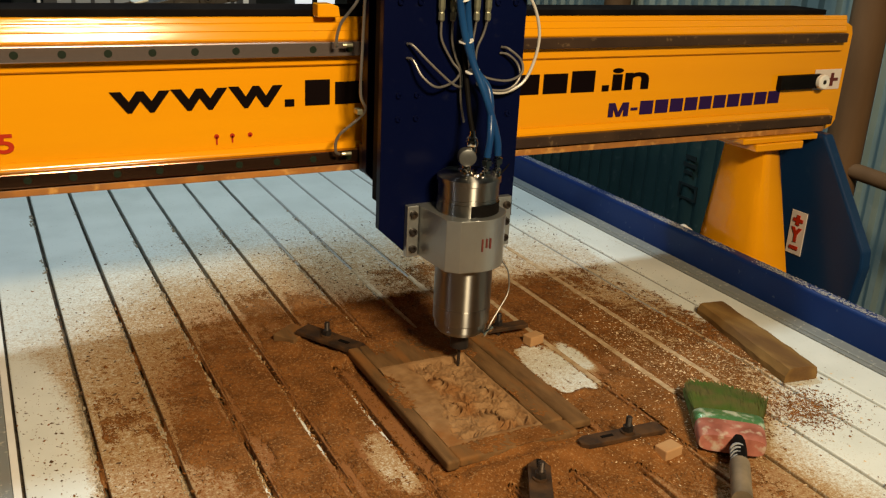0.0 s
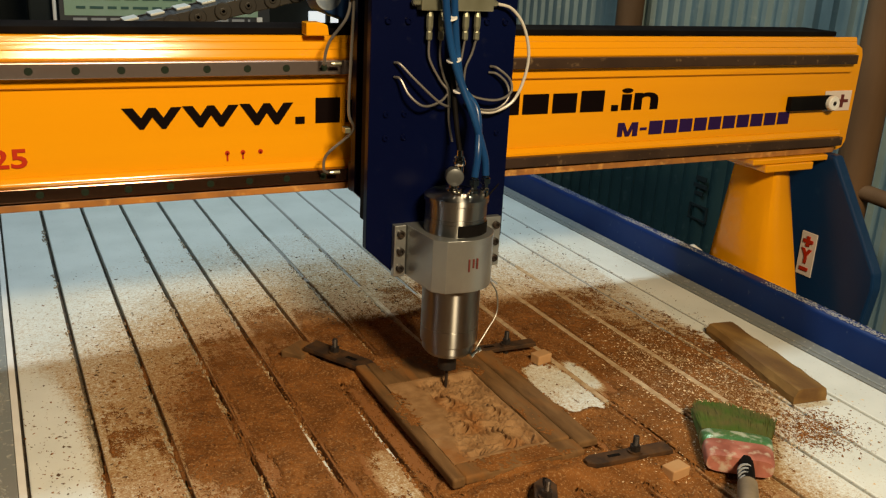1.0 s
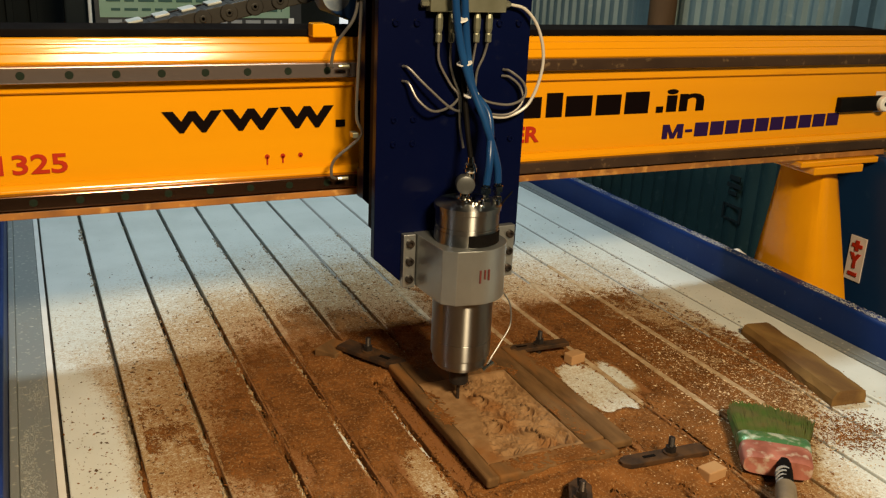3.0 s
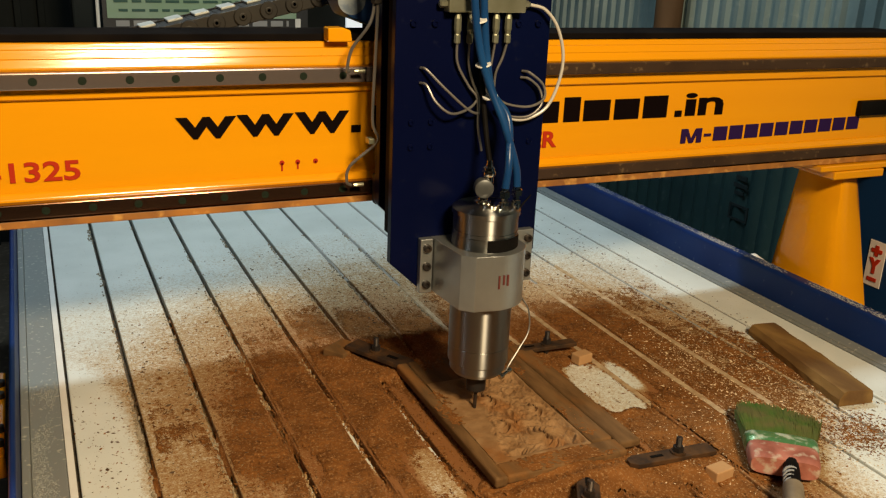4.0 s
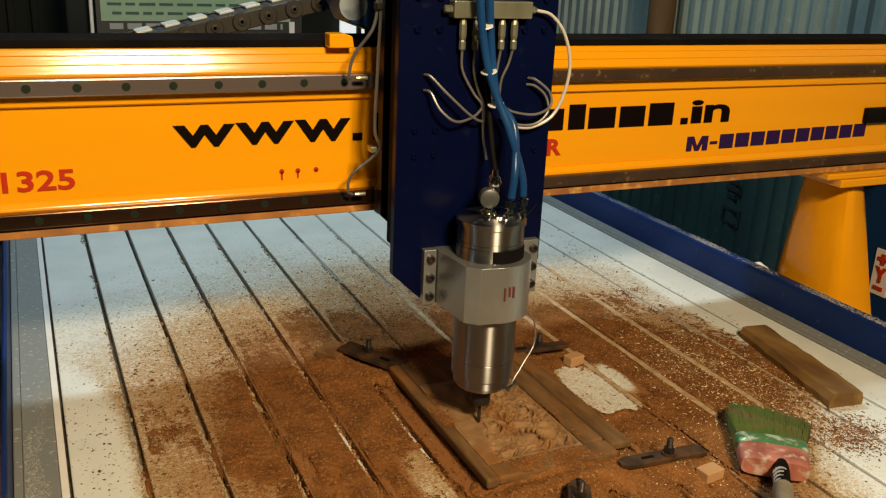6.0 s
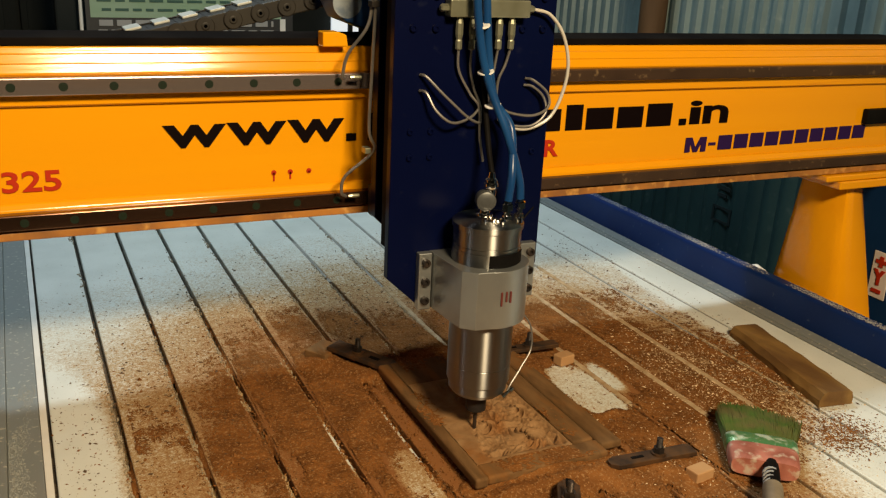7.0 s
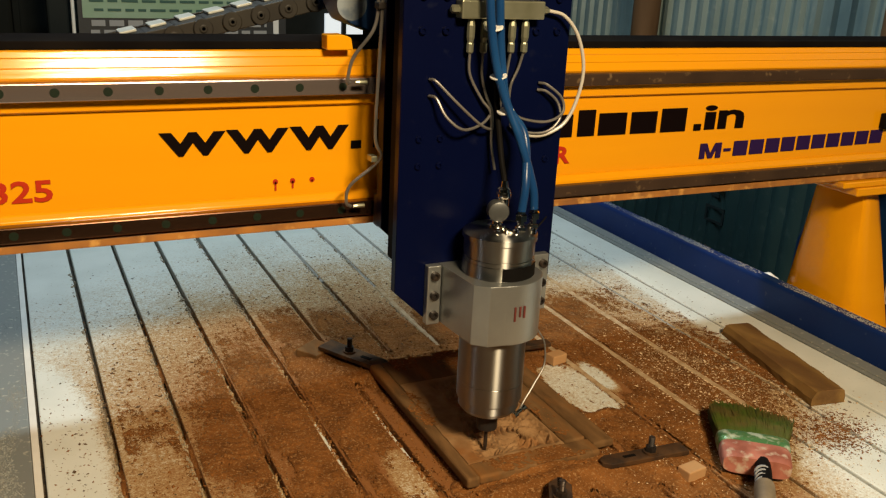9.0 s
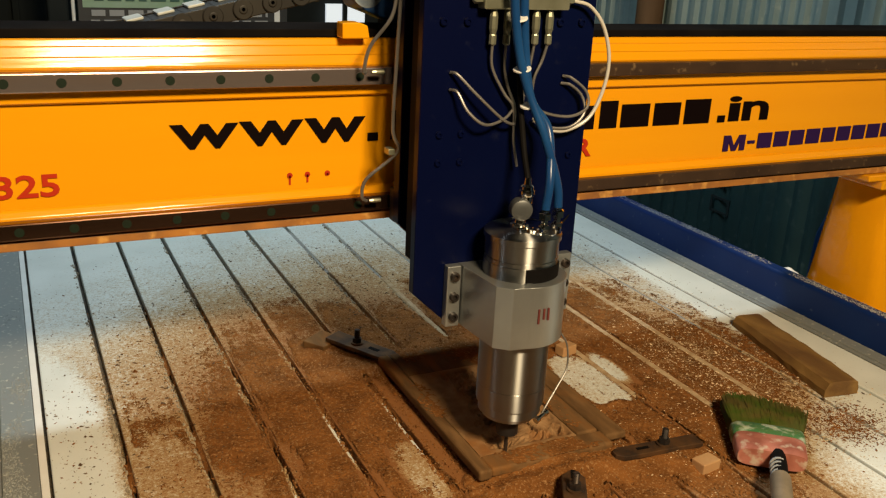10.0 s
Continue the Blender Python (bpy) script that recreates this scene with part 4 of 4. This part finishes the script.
part("axis_sign_letter", lettering("+", 1.824, 1.864, 0.450, 0.481, GY - 0.0012, 0.02), PEN, axis_sign)


def folded(top, foot):
    """A sheet-steel post between two rings of corners, with soft folds."""
    bm = bmesh.new()

    def soft_ring(ring):
        ring = [Vector(q) for q in ring]
        for cut in (0.16, 0.25):
            ring = [p for a, b in zip(ring, ring[1:] + ring[:1]) for p in (a.lerp(b, cut), a.lerp(b, 1 - cut))]
        return ring
    a, b = soft_ring(top), soft_ring(foot)
    rs = [[bm.verts.new(p.lerp(q, t / 6)) for p, q in zip(a, b)] for t in range(7)]
    n = len(a)
    for low, high in zip(rs, rs[1:]):
        for k in range(n):
            bm.faces.new((low[k], low[(k + 1) % n], high[(k + 1) % n], high[k]))
    bm.faces.new(rs[0]), bm.faces.new(rs[-1][::-1])
    bmesh.ops.recalc_face_normals(bm, faces=bm.faces)
    return bm


# legs: a folded yellow post inside a blue side plate, the same on both ends
for side in (0, 1):
    f = (lambda q: q) if side == 0 else (lambda q: (1.41 - q[0], q[1], q[2]))
    legp = part("leg", folded([f(q) for q in ((1.66, 1.71, 0.31), (1.645, 1.64, 0.31), (1.66, 1.565, 0.31), (1.745, 1.60, 0.31), (1.745, 1.71, 0.31))],
                              [f(q) for q in ((1.602, 1.727, -0.10), (1.592, 1.579, -0.10), (1.610, 1.495, -0.10), (1.745, 1.452, -0.10), (1.745, 1.762, -0.10))]), YELLOW, gantry, "folded yellow gantry leg", smooth=True)
    x0, x1 = (1.60, 1.752) if side == 0 else (-0.342, -0.19)
    part("cap", box((x0, 1.542, 0.3095), (x1, 1.76, 0.328), 0.003), YELLOW, legp)
    if side == 0:
        part("grease_lump", lathe((0, 0, 0), [(0.006, -0.012), (0.019, -0.010), (0.022, -0.004), (0.012, 0.001), (0.004, 0.006)], 12, Matrix.Translation((1.606, 1.745, 0.062)) @ Matrix.Diagonal((0.8, 1.3, 1, 1))), WHITE, legp, "white lump of grease at the leg's foot")
    x0, x1 = (1.560, 1.80) if side == 0 else (-0.39, -0.15)
    part("cap", box((x0, 1.545, 0.3285), (x1, 1.775, 0.3425), 0.003), YELLOW, legp)
    lo, hi = (1.802, 1.835) if side == 0 else (-0.425, -0.392)
    plate = part("side_plate", prism([(1.530, 0.342), (1.77, 0.342), (1.86, 0.10), (1.88, -0.30), (1.40, -0.30), (1.355, 0.06), (1.360, 0.10)], 0, lo, hi, 0.006), BLUE, gantry, "dark blue gantry side plate")
    if side == 0:
        sign = part("sign", box((1.7990, 1.530, 0.030), (1.8016, 1.578, 0.142), 0.0008), PAPER, plate, "white axis sticker with red letters")
        part("sign_letter", lettering("+", -0.015, 0.015, 0.106, 0.132, 0, 0.06, 0, Matrix.Translation((1.7990, 1.554, 0)) @ pose(0, 0, 0, 0, 0, -90)), RED, sign)
        part("sign_letter", lettering("Y", -0.016, 0.016, 0.062, 0.100, 0, 0.06, 0, Matrix.Translation((1.7990, 1.554, 0)) @ pose(0, 0, 0, 0, 0, -90)), RED, sign)
        part("sign_letter", lettering("-", -0.013, 0.013, 0.043, 0.052, 0, 0.06, 0, Matrix.Translation((1.7990, 1.554, 0)) @ pose(0, 0, 0, 0, 0, -90)), RED, sign)
foot = part("bearing_plate", box((-0.20, 1.605, -0.105), (-0.108, 1.93, -0.06), 0.004), YELLOW, gantry, "yellow bearing plate with bolts")
for y in (1.64, 1.69, 1.82, 1.87):
    part("bolt", lathe((0, 0, 0), [(0.009, -0.06), (0.009, -0.05), (0.006, -0.049)], 14, Matrix.Translation((-0.117, y, 0))), DARK, foot)


# ---- the carriage with its spindle ----
carriage = thing("spindle_carriage", "dark blue carriage back plate riding on the gantry rails", "machine carriage")
CX, CY = 0.729, 1.342
slide = thing("spindle_slide", "dark blue slide plate with a stainless milling spindle, hoses and tubes", "milling spindle")
PY = 1.400
part("slide_plate", prism([(0.591, 0.95), (0.591, 0.281), (0.642, 0.233), (0.800, 0.231), (0.855, 0.281), (0.855, 0.95)], 1, PY, PY + 0.016, 0.0015), PLATE, slide, "dark blue front slide plate with cut corners")
part("slide_body", box((0.600, PY + 0.0165, 0.32), (0.835, 1.455, 0.95), 0.002), BLACK, slide)
part("back_plate", prism([(0.607, 0.95), (0.607, 0.352), (0.642, 0.318), (0.81, 0.318), (0.847, 0.352), (0.847, 0.95)], 1, 1.500, 1.522, 0.0015), PLATE, carriage, "dark blue back plate riding on the rails")
part("rail_block", box((0.610, 1.523, 0.535), (0.665, 1.544, 0.592), 0.003), DARK, carriage)
part("rail_block", box((0.775, 1.523, 0.535), (0.845, 1.544, 0.592), 0.003), DARK, carriage)
part("rail_block", box((0.610, 1.523, 0.346), (0.665, 1.544, 0.398), 0.003), DARK, carriage)
part("rail_block", box((0.775, 1.523, 0.346), (0.845, 1.544, 0.398), 0.003), DARK, carriage)
part("slide_spacer", box((0.625, 1.4555, 0.36), (0.81, 1.4995, 0.95), 0.002), BLACK, carriage)
for x in (0.619, 0.654, 0.797, 0.832):
    for z in (0.6595, 0.705):
        part("bolt", lathe((0, 0, 0), [(0.0056, 0.0), (0.0056, 0.004), (0.0045, 0.005), (0.0028, 0.005), (0.0024, 0.003)], 12, Matrix.Translation((x, PY, z)) @ pose(0, 0, 0, 90)), PLATE, slide)
for x in (0.620, 0.653, 0.80, 0.83):
    for z in (0.510, 0.471):
        part("bolt", lathe((0, 0, 0), [(0.0050, 0.0), (0.0050, 0.003), (0.0040, 0.004), (0.0024, 0.004), (0.002, 0.002)], 12, Matrix.Translation((x, PY, z)) @ pose(0, 0, 0, 90)), PLATE, slide)

arc = [(CX + 0.0665 * math.cos(radians(a)), CY + 0.0665 * math.sin(radians(a))) for a in range(-106, -14, 4)]
clamp = part("clamp_body", prism([(0.660, PY - 0.0005), (0.6675, CY - 0.044), (0.6860, CY - 0.0610), *arc, (0.790, PY - 0.0005)], 2, 0.231, 0.322, 0.0008), CAST, slide, "milled aluminium spindle clamp with red pen marks")
part("flange", box((0.638, PY - 0.014, 0.229), (0.6595, PY - 0.0005, 0.322), 0.0015), CAST, clamp)
part("flange", box((0.7905, PY - 0.014, 0.229), (0.845, PY - 0.0005, 0.322), 0.0015), CAST, clamp)
for x in (0.6485, 0.834):
    for z in (0.245, 0.276, 0.307):
        part("bolt", lathe((0, 0, 0), [(0.0068, 0.0), (0.0068, 0.006), (0.0058, 0.007), (0.0035, 0.007), (0.003, 0.003)], 14, Matrix.Translation((x, PY - 0.014, z)) @ pose(0, 0, 0, 90)), DARK, clamp)
for i, (a, l) in enumerate(((0.0, 0.022), (0.008, 0.016), (0.015, 0.018))):
    part("pen_mark", box((CX - 0.006 + a, CY - 0.0680, 0.290 - l), (CX - 0.003 + a, CY - 0.0640, 0.290), 0.0005), PEN, clamp)

R = 0.0520
part("spindle_body", lathe((CX, CY, 0), [(0.030, 0.096), (0.040, 0.098), (0.0465, 0.106), (0.0465, 0.119), (0.0496, 0.1205), (0.0503, 0.123), (0.0503, 0.1495), (0.0497, 0.1500), (0.0497, 0.1515), (0.0503, 0.1520), (0.0503, 0.2305), (R, 0.2308), (R, 0.3485), (R - 0.0012, 0.349), (R - 0.0012, 0.351), (R, 0.3515), (R, 0.374), (R + 0.0025, 0.375), (R + 0.0025, 0.3825), (R - 0.002, 0.3855), (0.030, 0.3865), (0.0, 0.3865 + 1e-5)], 64), SPIN, slide, "brushed stainless spindle motor", smooth=True)
part("name_plate", lathe((CX, CY, 0), [(R + 0.0006, 0.3235), (R + 0.0012, 0.324), (R + 0.0012, 0.342), (R + 0.0006, 0.3425)], 64), SPIN, slide, smooth=True)
bm = bmesh.new()
pts = []
for i in range(13):
    a = radians(-112 + i * 6.2)
    pts.append((CX + (R + 0.0024) * math.cos(a), CY + (R + 0.0024) * math.sin(a)))
low, high = [bm.verts.new((x, y, 0.3235)) for x, y in pts], [bm.verts.new((x, y, 0.3430)) for x, y in pts]
inl, inh = [bm.verts.new((CX + (x - CX) * 0.975, CY + (y - CY) * 0.975, 0.3235)) for x, y in pts], [bm.verts.new((CX + (x - CX) * 0.975, CY + (y - CY) * 0.975, 0.3430)) for x, y in pts]
for i in range(12):
    bm.faces.new((low[i], low[i + 1], high[i + 1], high[i]))
    bm.faces.new((low[i], inl[i], inl[i + 1], low[i + 1])), bm.faces.new((high[i + 1], inh[i + 1], inh[i], high[i]))
part("black_label", bm, BLACK, slide, "black label wrapped round the spindle")
part("collet_nut", lathe((CX, CY, 0), [(0.011, 0.060), (0.0165, 0.063), (0.0165, 0.082), (0.0155, 0.086), (0.017, 0.0965)], 24), DARK, slide, "dark collet nut", smooth=True)
part("cutter", lathe((CX, CY, 0), [(0.0008, 0.016), (0.0026, 0.026), (0.0030, 0.03), (0.0030, 0.061)], 12), DARK, slide, "thin tapered milling cutter")
part("top_boss", lathe((CX + 0.008, CY - 0.005, 0), [(0.026, 0.3866), (0.026, 0.3905), (0.022, 0.3920)], 32), CHROME, slide, smooth=True)
PLUGGREY = material("grey_cast_plug", (0.10, 0.105, 0.105), 0.4290, 0.5, grain=((0.07, 0.072, 0.072), 30, 0.4, 0.7))
px0, py0 = CX - 0.010, CY - 0.006
plug = part("cable_plug", lathe((0, 0, 0), [(0.011, -0.012), (0.0145, -0.010), (0.0152, -0.007), (0.0152, 0.008), (0.0145, 0.010), (0.012, 0.0112), (0.004, 0.0115)], 28, Matrix.Translation((px0, py0, 0.4160)) @ pose(0, 0, 0, 90, 0, -18)), PLUGGREY, slide, "grey angled cable plug with chrome rings", smooth=True)
part("plug_foot", lathe((px0, py0 + 0.001, 0), [(0.013, 0.3922), (0.013, 0.3955), (0.0085, 0.3970), (0.0085, 0.4030)], 24), CHROME, plug, smooth=True)
part("plug_neck", lathe((px0 + 0.009, py0 + 0.002, 0), [(0.0085, 0.4230), (0.0085, 0.4330), (0.0105, 0.4340), (0.0112, 0.4370), (0.0112, 0.4410), (0.0095, 0.4430), (0.0095, 0.4470), (0.0060, 0.4500), (0.0048, 0.4590)], 24), CHROME, plug, "chrome plug neck", smooth=True)
for x, y in ((CX + 0.020, CY - 0.022), (CX + 0.044, CY - 0.016)):
    part("hose_fitting", lathe((x, y, 0), [(0.0085, 0.3866), (0.0085, 0.3950), (0.0055, 0.3960), (0.0055, 0.4020), (0.0092, 0.4030), (0.0092, 0.4120), (0.006, 0.4140), (0.006, 0.4210)], 6), CHROME, slide)
for x, y in ((CX + 0.006, CY - 0.034), (CX + 0.034, CY - 0.036), (CX - 0.004, CY - 0.025)):
    part("top_screw", lathe((x, y, 0), [(0.0045, 0.3866), (0.0045, 0.3940), (0.003, 0.3950)], 12), CHROME, slide)
part("water_hose", tube([(CX + 0.020, CY - 0.022, 0.417), (CX + 0.024, CY - 0.020, 0.46), (CX + 0.034, CY + 0.01, 0.52), (CX + 0.010, CY + 0.022, 0.56), (CX - 0.002, CY + 0.026, 0.62), (CX - 0.012, CY + 0.024, 0.70), (CX - 0.018, CY + 0.024, 0.80), (CX - 0.03, CY + 0.03, 0.95)], 0.0062, 12), HOSE, slide, "blue plastic water hose", smooth=True)
part("water_hose", tube([(CX + 0.044, CY - 0.016, 0.417), (CX + 0.040, CY - 0.014, 0.45), (CX + 0.020, CY - 0.004, 0.515), (CX - 0.002, CY + 0.012, 0.575), (CX - 0.020, CY + 0.014, 0.63), (CX - 0.032, CY + 0.014, 0.70), (CX - 0.038, CY + 0.014, 0.80), (CX - 0.044, CY + 0.02, 0.95)], 0.0062, 12), HOSE, slide, "blue plastic water hose", smooth=True)
part("power_cable", tube([(CX - 0.001, CY - 0.004, 0.457), (CX + 0.002, CY + 0.02, 0.50), (CX - 0.004, CY + 0.036, 0.60), (CX - 0.012, CY + 0.034, 0.72), (CX - 0.02, CY + 0.034, 0.95)], 0.0042, 10), BLACK, slide, "black spindle power cable", smooth=True)
for z, x in ((0.602, CX - 0.009), (0.667, CX - 0.020), (0.553, CX + 0.006)):
    part("cable_tie", lathe((x, CY + 0.020, z), [(0.0115, -0.0013), (0.0122, -0.001), (0.0122, 0.001), (0.0115, 0.0013)], 20, Matrix.Translation((x, CY + 0.020, z)) @ pose(0, 0, 0, 8, -14, 0) @ Matrix.Translation((-x, -CY - 0.020, -z))), WHITE, slide)
manifold = part("oil_manifold", box((0.667, PY - 0.022, 0.677), (0.797, PY - 0.0005, 0.702), 0.002), NICKEL, slide, "nickel lubrication manifold with four fittings")
part("end_screw", lathe((0, 0, 0), [(0.006, 0), (0.006, 0.010), (0.004, 0.012)], 6, Matrix.Translation((0.667, PY - 0.011, 0.689)) @ pose(0, 0, 0, 0, -90)), NICKEL, manifold)
part("end_screw", lathe((0, 0, 0), [(0.006, 0), (0.006, 0.008), (0.004, 0.012)], 6, Matrix.Translation((0.797, PY - 0.011, 0.689)) @ pose(0, 0, 0, 0, 90)), NICKEL, manifold)
for x in (0.687, 0.708, 0.752, 0.773):
    part("fitting", lathe((x, PY - 0.011, 0), [(0.0035, 0.630), (0.0052, 0.632), (0.0052, 0.643), (0.0042, 0.645), (0.0058, 0.652), (0.0058, 0.668), (0.004, 0.6768)], 8), NICKEL, manifold)
TY = PY - 0.008
for pts in (((0.687, TY - 0.003, 0.632), (0.691, TY, 0.600), (0.712, TY, 0.565), (0.726, TY - 0.004, 0.545), (0.730, TY - 0.004, 0.500), (0.738, TY - 0.004, 0.462)),
            ((0.708, TY - 0.003, 0.632), (0.710, TY, 0.600), (0.718, TY, 0.572), (0.728, TY - 0.003, 0.548), (0.732, TY, 0.52)),
            ((0.752, TY - 0.003, 0.632), (0.749, TY, 0.600), (0.744, TY, 0.570), (0.742, TY, 0.54)),
            ((0.773, TY - 0.003, 0.632), (0.768, TY, 0.608), (0.758, TY, 0.585), (0.756, TY, 0.560)),
            ((0.632, PY - 0.002, 0.594), (0.638, TY - 0.004, 0.592), (0.662, TY - 0.012, 0.568), (0.700, TY - 0.016, 0.535), (0.722, TY - 0.010, 0.524), (0.732, TY, 0.526)),
            ((0.632, PY - 0.002, 0.571), (0.638, TY - 0.006, 0.569), (0.650, TY - 0.016, 0.545), (0.675, TY - 0.020, 0.527), (0.708, TY - 0.012, 0.532), (0.730, TY, 0.545)),
            ((0.808, PY - 0.002, 0.586), (0.817, TY - 0.004, 0.584), (0.838, TY - 0.012, 0.566), (0.838, TY - 0.018, 0.545), (0.812, TY - 0.018, 0.533), (0.776, TY - 0.010, 0.537), (0.755, TY, 0.550)),
            ((0.806, PY - 0.002, 0.576), (0.818, TY - 0.002, 0.574), (0.836, TY - 0.006, 0.558), (0.838, TY - 0.012, 0.535), (0.815, TY - 0.014, 0.517), (0.782, TY - 0.010, 0.517), (0.760, TY, 0.528))):
    part("oil_tube", tube(pts, 0.0021, 8), BRAID, slide, "thin grey oil tube", smooth=True)
part("oil_feed_tube", tube(((0.809, TY - 0.003, 0.689), (0.835, TY - 0.006, 0.682), (0.858, TY - 0.010, 0.655), (0.871, TY - 0.012, 0.612), (0.867, TY - 0.012, 0.570), (0.848, TY - 0.012, 0.530), (0.815, TY - 0.010, 0.512), (0.784, TY - 0.008, 0.513), (0.762, TY, 0.526)), 0.0026, 10), CLEAR, slide, "milky plastic oil tube looped to the side", smooth=True)
SY = 1.49
part("side_tube", tube(((0.588, SY, 0.78), (0.590, SY, 0.700), (0.584, SY, 0.655), (0.561, SY + 0.02, 0.612), (0.556, SY + 0.03, 0.577), (0.561, SY + 0.035, 0.574)), 0.0026, 8), BRAID, carriage, smooth=True)
part("side_tube", tube(((0.593, SY - 0.005, 0.78), (0.594, SY - 0.005, 0.690), (0.591, SY - 0.005, 0.600), (0.588, SY - 0.005, 0.500), (0.598, SY, 0.465), (0.561, SY + 0.025, 0.420), (0.557, SY + 0.03, 0.392), (0.566, SY + 0.035, 0.384)), 0.0026, 8), BRAID, carriage, smooth=True)
for z in (0.574, 0.384):
    part("grease_nipple", lathe((0, 0, 0), [(0.0034, 0.0), (0.0034, 0.012), (0.0026, 0.018)], 8, Matrix.Translation((0.588, SY + 0.035, z)) @ pose(0, 0, 0, 0, -90)), NICKEL, carriage)
part("tube_clip", box((0.586, SY - 0.012, 0.683), (0.598, SY + 0.006, 0.692), 0.001), DARK, carriage)
part("tube_clip", box((0.580, SY - 0.012, 0.463), (0.590, SY + 0.006, 0.472), 0.001), NICKEL, carriage)
part("sensor_wire", tube(((0.800, CY - 0.010, 0.222), (0.812, CY - 0.015, 0.200), (0.812, CY - 0.02, 0.165), (0.790, CY - 0.03, 0.140), (0.769, CY - 0.038, 0.118), (0.762, CY - 0.040, 0.107)), 0.0014, 8), BRAID, slide, "thin silver sensor wire", smooth=True)
part("wire_fitting", lathe((0, 0, 0), [(0.005, -0.013), (0.005, -0.006), (0.003, -0.005), (0.003, 0.005), (0.005, 0.006), (0.005, 0.013)], 10, Matrix.Translation((0.760, CY - 0.042, 0.105)) @ pose(0, 0, 0, 0, 75, 20)), CHROME, slide)
part("earth_wire", tube(((0.787, CY + 0.02, 0.335), (0.82, CY + 0.05, 0.36), (0.853, CY + 0.07, 0.39), (0.865, CY + 0.15, 0.44)), 0.0014, 6), BLACK, slide, smooth=True)
CLIPGREY = material("greyish_sticker", (0.22, 0.26, 0.30), 0.5, grain=((0.12, 0.16, 0.22), 40, 0.5, 0.6))
motor = part("drive_motor", prism([(0.566, 0.80), (0.566, 0.690), (0.586, 0.652), (0.640, 0.633), (0.640, 0.80)], 1, 1.60, 1.69, 0.004), material("bright_blue_motor", (0.012, 0.055, 0.19), 0.4, grain=((0.016, 0.07, 0.22), 10, 0.4, 0.7)), carriage, "blue drive motor box with a round white sticker")
part("sticker", lathe((0, 0, 0), [(0.024, 0.0), (0.024, 0.001)], 28, Matrix.Translation((0.590, 1.60, 0.680)) @ pose(0, 0, 0, 90)), CLIPGREY, motor, "round greyish sticker")
part("motor_bracket", box((0.641, 1.545, 0.60), (0.72, 1.69, 0.80), 0.003), BLACK, carriage)
part("end_stop", prism([(0.533, 0.6180), (0.533, 0.640), (0.558, 0.6405), (0.571, 0.636), (0.574, 0.6180)], 1, GY - 0.030, GY - 0.003, 0.002), YELLOW, carriage, "small yellow stop block")

# ---- cable chain on top of the beam ----
chain = thing("cable_chain", "black plastic cable chain with pale clips, rising to the carriage", "cable chain")
LINK = material("dusty_black_plastic", (0.013, 0.011, 0.009), 0.55, grain=((0.022, 0.019, 0.014), 20, 0.4, 0.7), shine=0.3)
CLIP = material("pale_grey_plastic", (0.42, 0.44, 0.42), 0.45, grain=((0.34, 0.36, 0.34), 30, 0.4, 0.7))
for i in range(9):
    m = Matrix.Translation((0.284 + i * 0.045, 1.755, 0.607 + 0.0107 * i)) @ pose(0, 0, 0, 0, -13.4, 0)
    link = part("link", prism([(-0.026, -0.014), (0.020, -0.014), (0.025, -0.006), (0.025, 0.008), (0.020, 0.014), (-0.026, 0.014)], 1, -0.042, 0.042, 0.0015), LINK, chain)
    link.data.transform(Matrix.Scale(S, 4) @ m @ Matrix.Scale(1 / S, 4))
    part("side_plate", lathe((0, 0, 0), [(0.0155, 0.0), (0.0155, 0.003), (0.014, 0.004)], 24, m @ Matrix.Translation((0.014, -0.042, 0.0)) @ pose(0, 0, 0, 90)), LINK, link)
    part("side_boss", lathe((0, 0, 0), [(0.0065, 0.0), (0.0065, 0.0055), (0.005, 0.006), (0.003, 0.006), (0.0025, 0.004)], 16, m @ Matrix.Translation((0.014, -0.042, 0.0)) @ pose(0, 0, 0, 90)), LINK, link)
    part("clip", box((-0.013, -0.010, 0.0142), (0.013, 0.041, 0.0185), 0.0015, m), CLIP, link, "pale grey snap clip")
    part("clip_bar", box((-0.030, 0.028, 0.0142), (0.030, 0.034, 0.0165), 0.0008, m), LINK, link)


# ---- what moves ----
def motions():
    # t, along the beam, along the bed, height of the spindle
    drive = [(0.0, 0.0, 0.0, -0.0012), (0.5, -0.0160, 0.0, 0.0), (1.0, -0.0397, 0.0, -0.0012), (1.5, -0.0632, 0.0, -0.0029), (2.0, -0.0775, 0.0, -0.0059), (2.5, -0.0973, -0.0040, -0.0071),
             (3.0, -0.0990, -0.0350, -0.0032), (4.5, -0.0997, -0.0812, 0.0024), (5.0, -0.0997, -0.0935, 0.0024), (6.5, -0.0994, -0.1305, 0.0024), (7.0, -0.0995, -0.1415, 0.0018),
             (7.5, -0.0993, -0.1530, -0.0032), (8.0, -0.0994, -0.1760, 0.0006), (8.5, -0.1000, -0.1940, 0.0035), (9.0, -0.0997, -0.2085, 0.0024), (9.5, -0.1002, -0.2235, 0.0024), (10.0, -0.1015, -0.2405, -0.0024)]
    walk(gantry, [(t, at(0, y, 0)) for t, x, y, z in drive])
    for mover in (carriage, chain):
        walk(mover, [(t, at(x, y, 0)) for t, x, y, z in drive])
    walk(slide, [(t, at(x, y, z)) for t, x, y, z in drive])


motions()
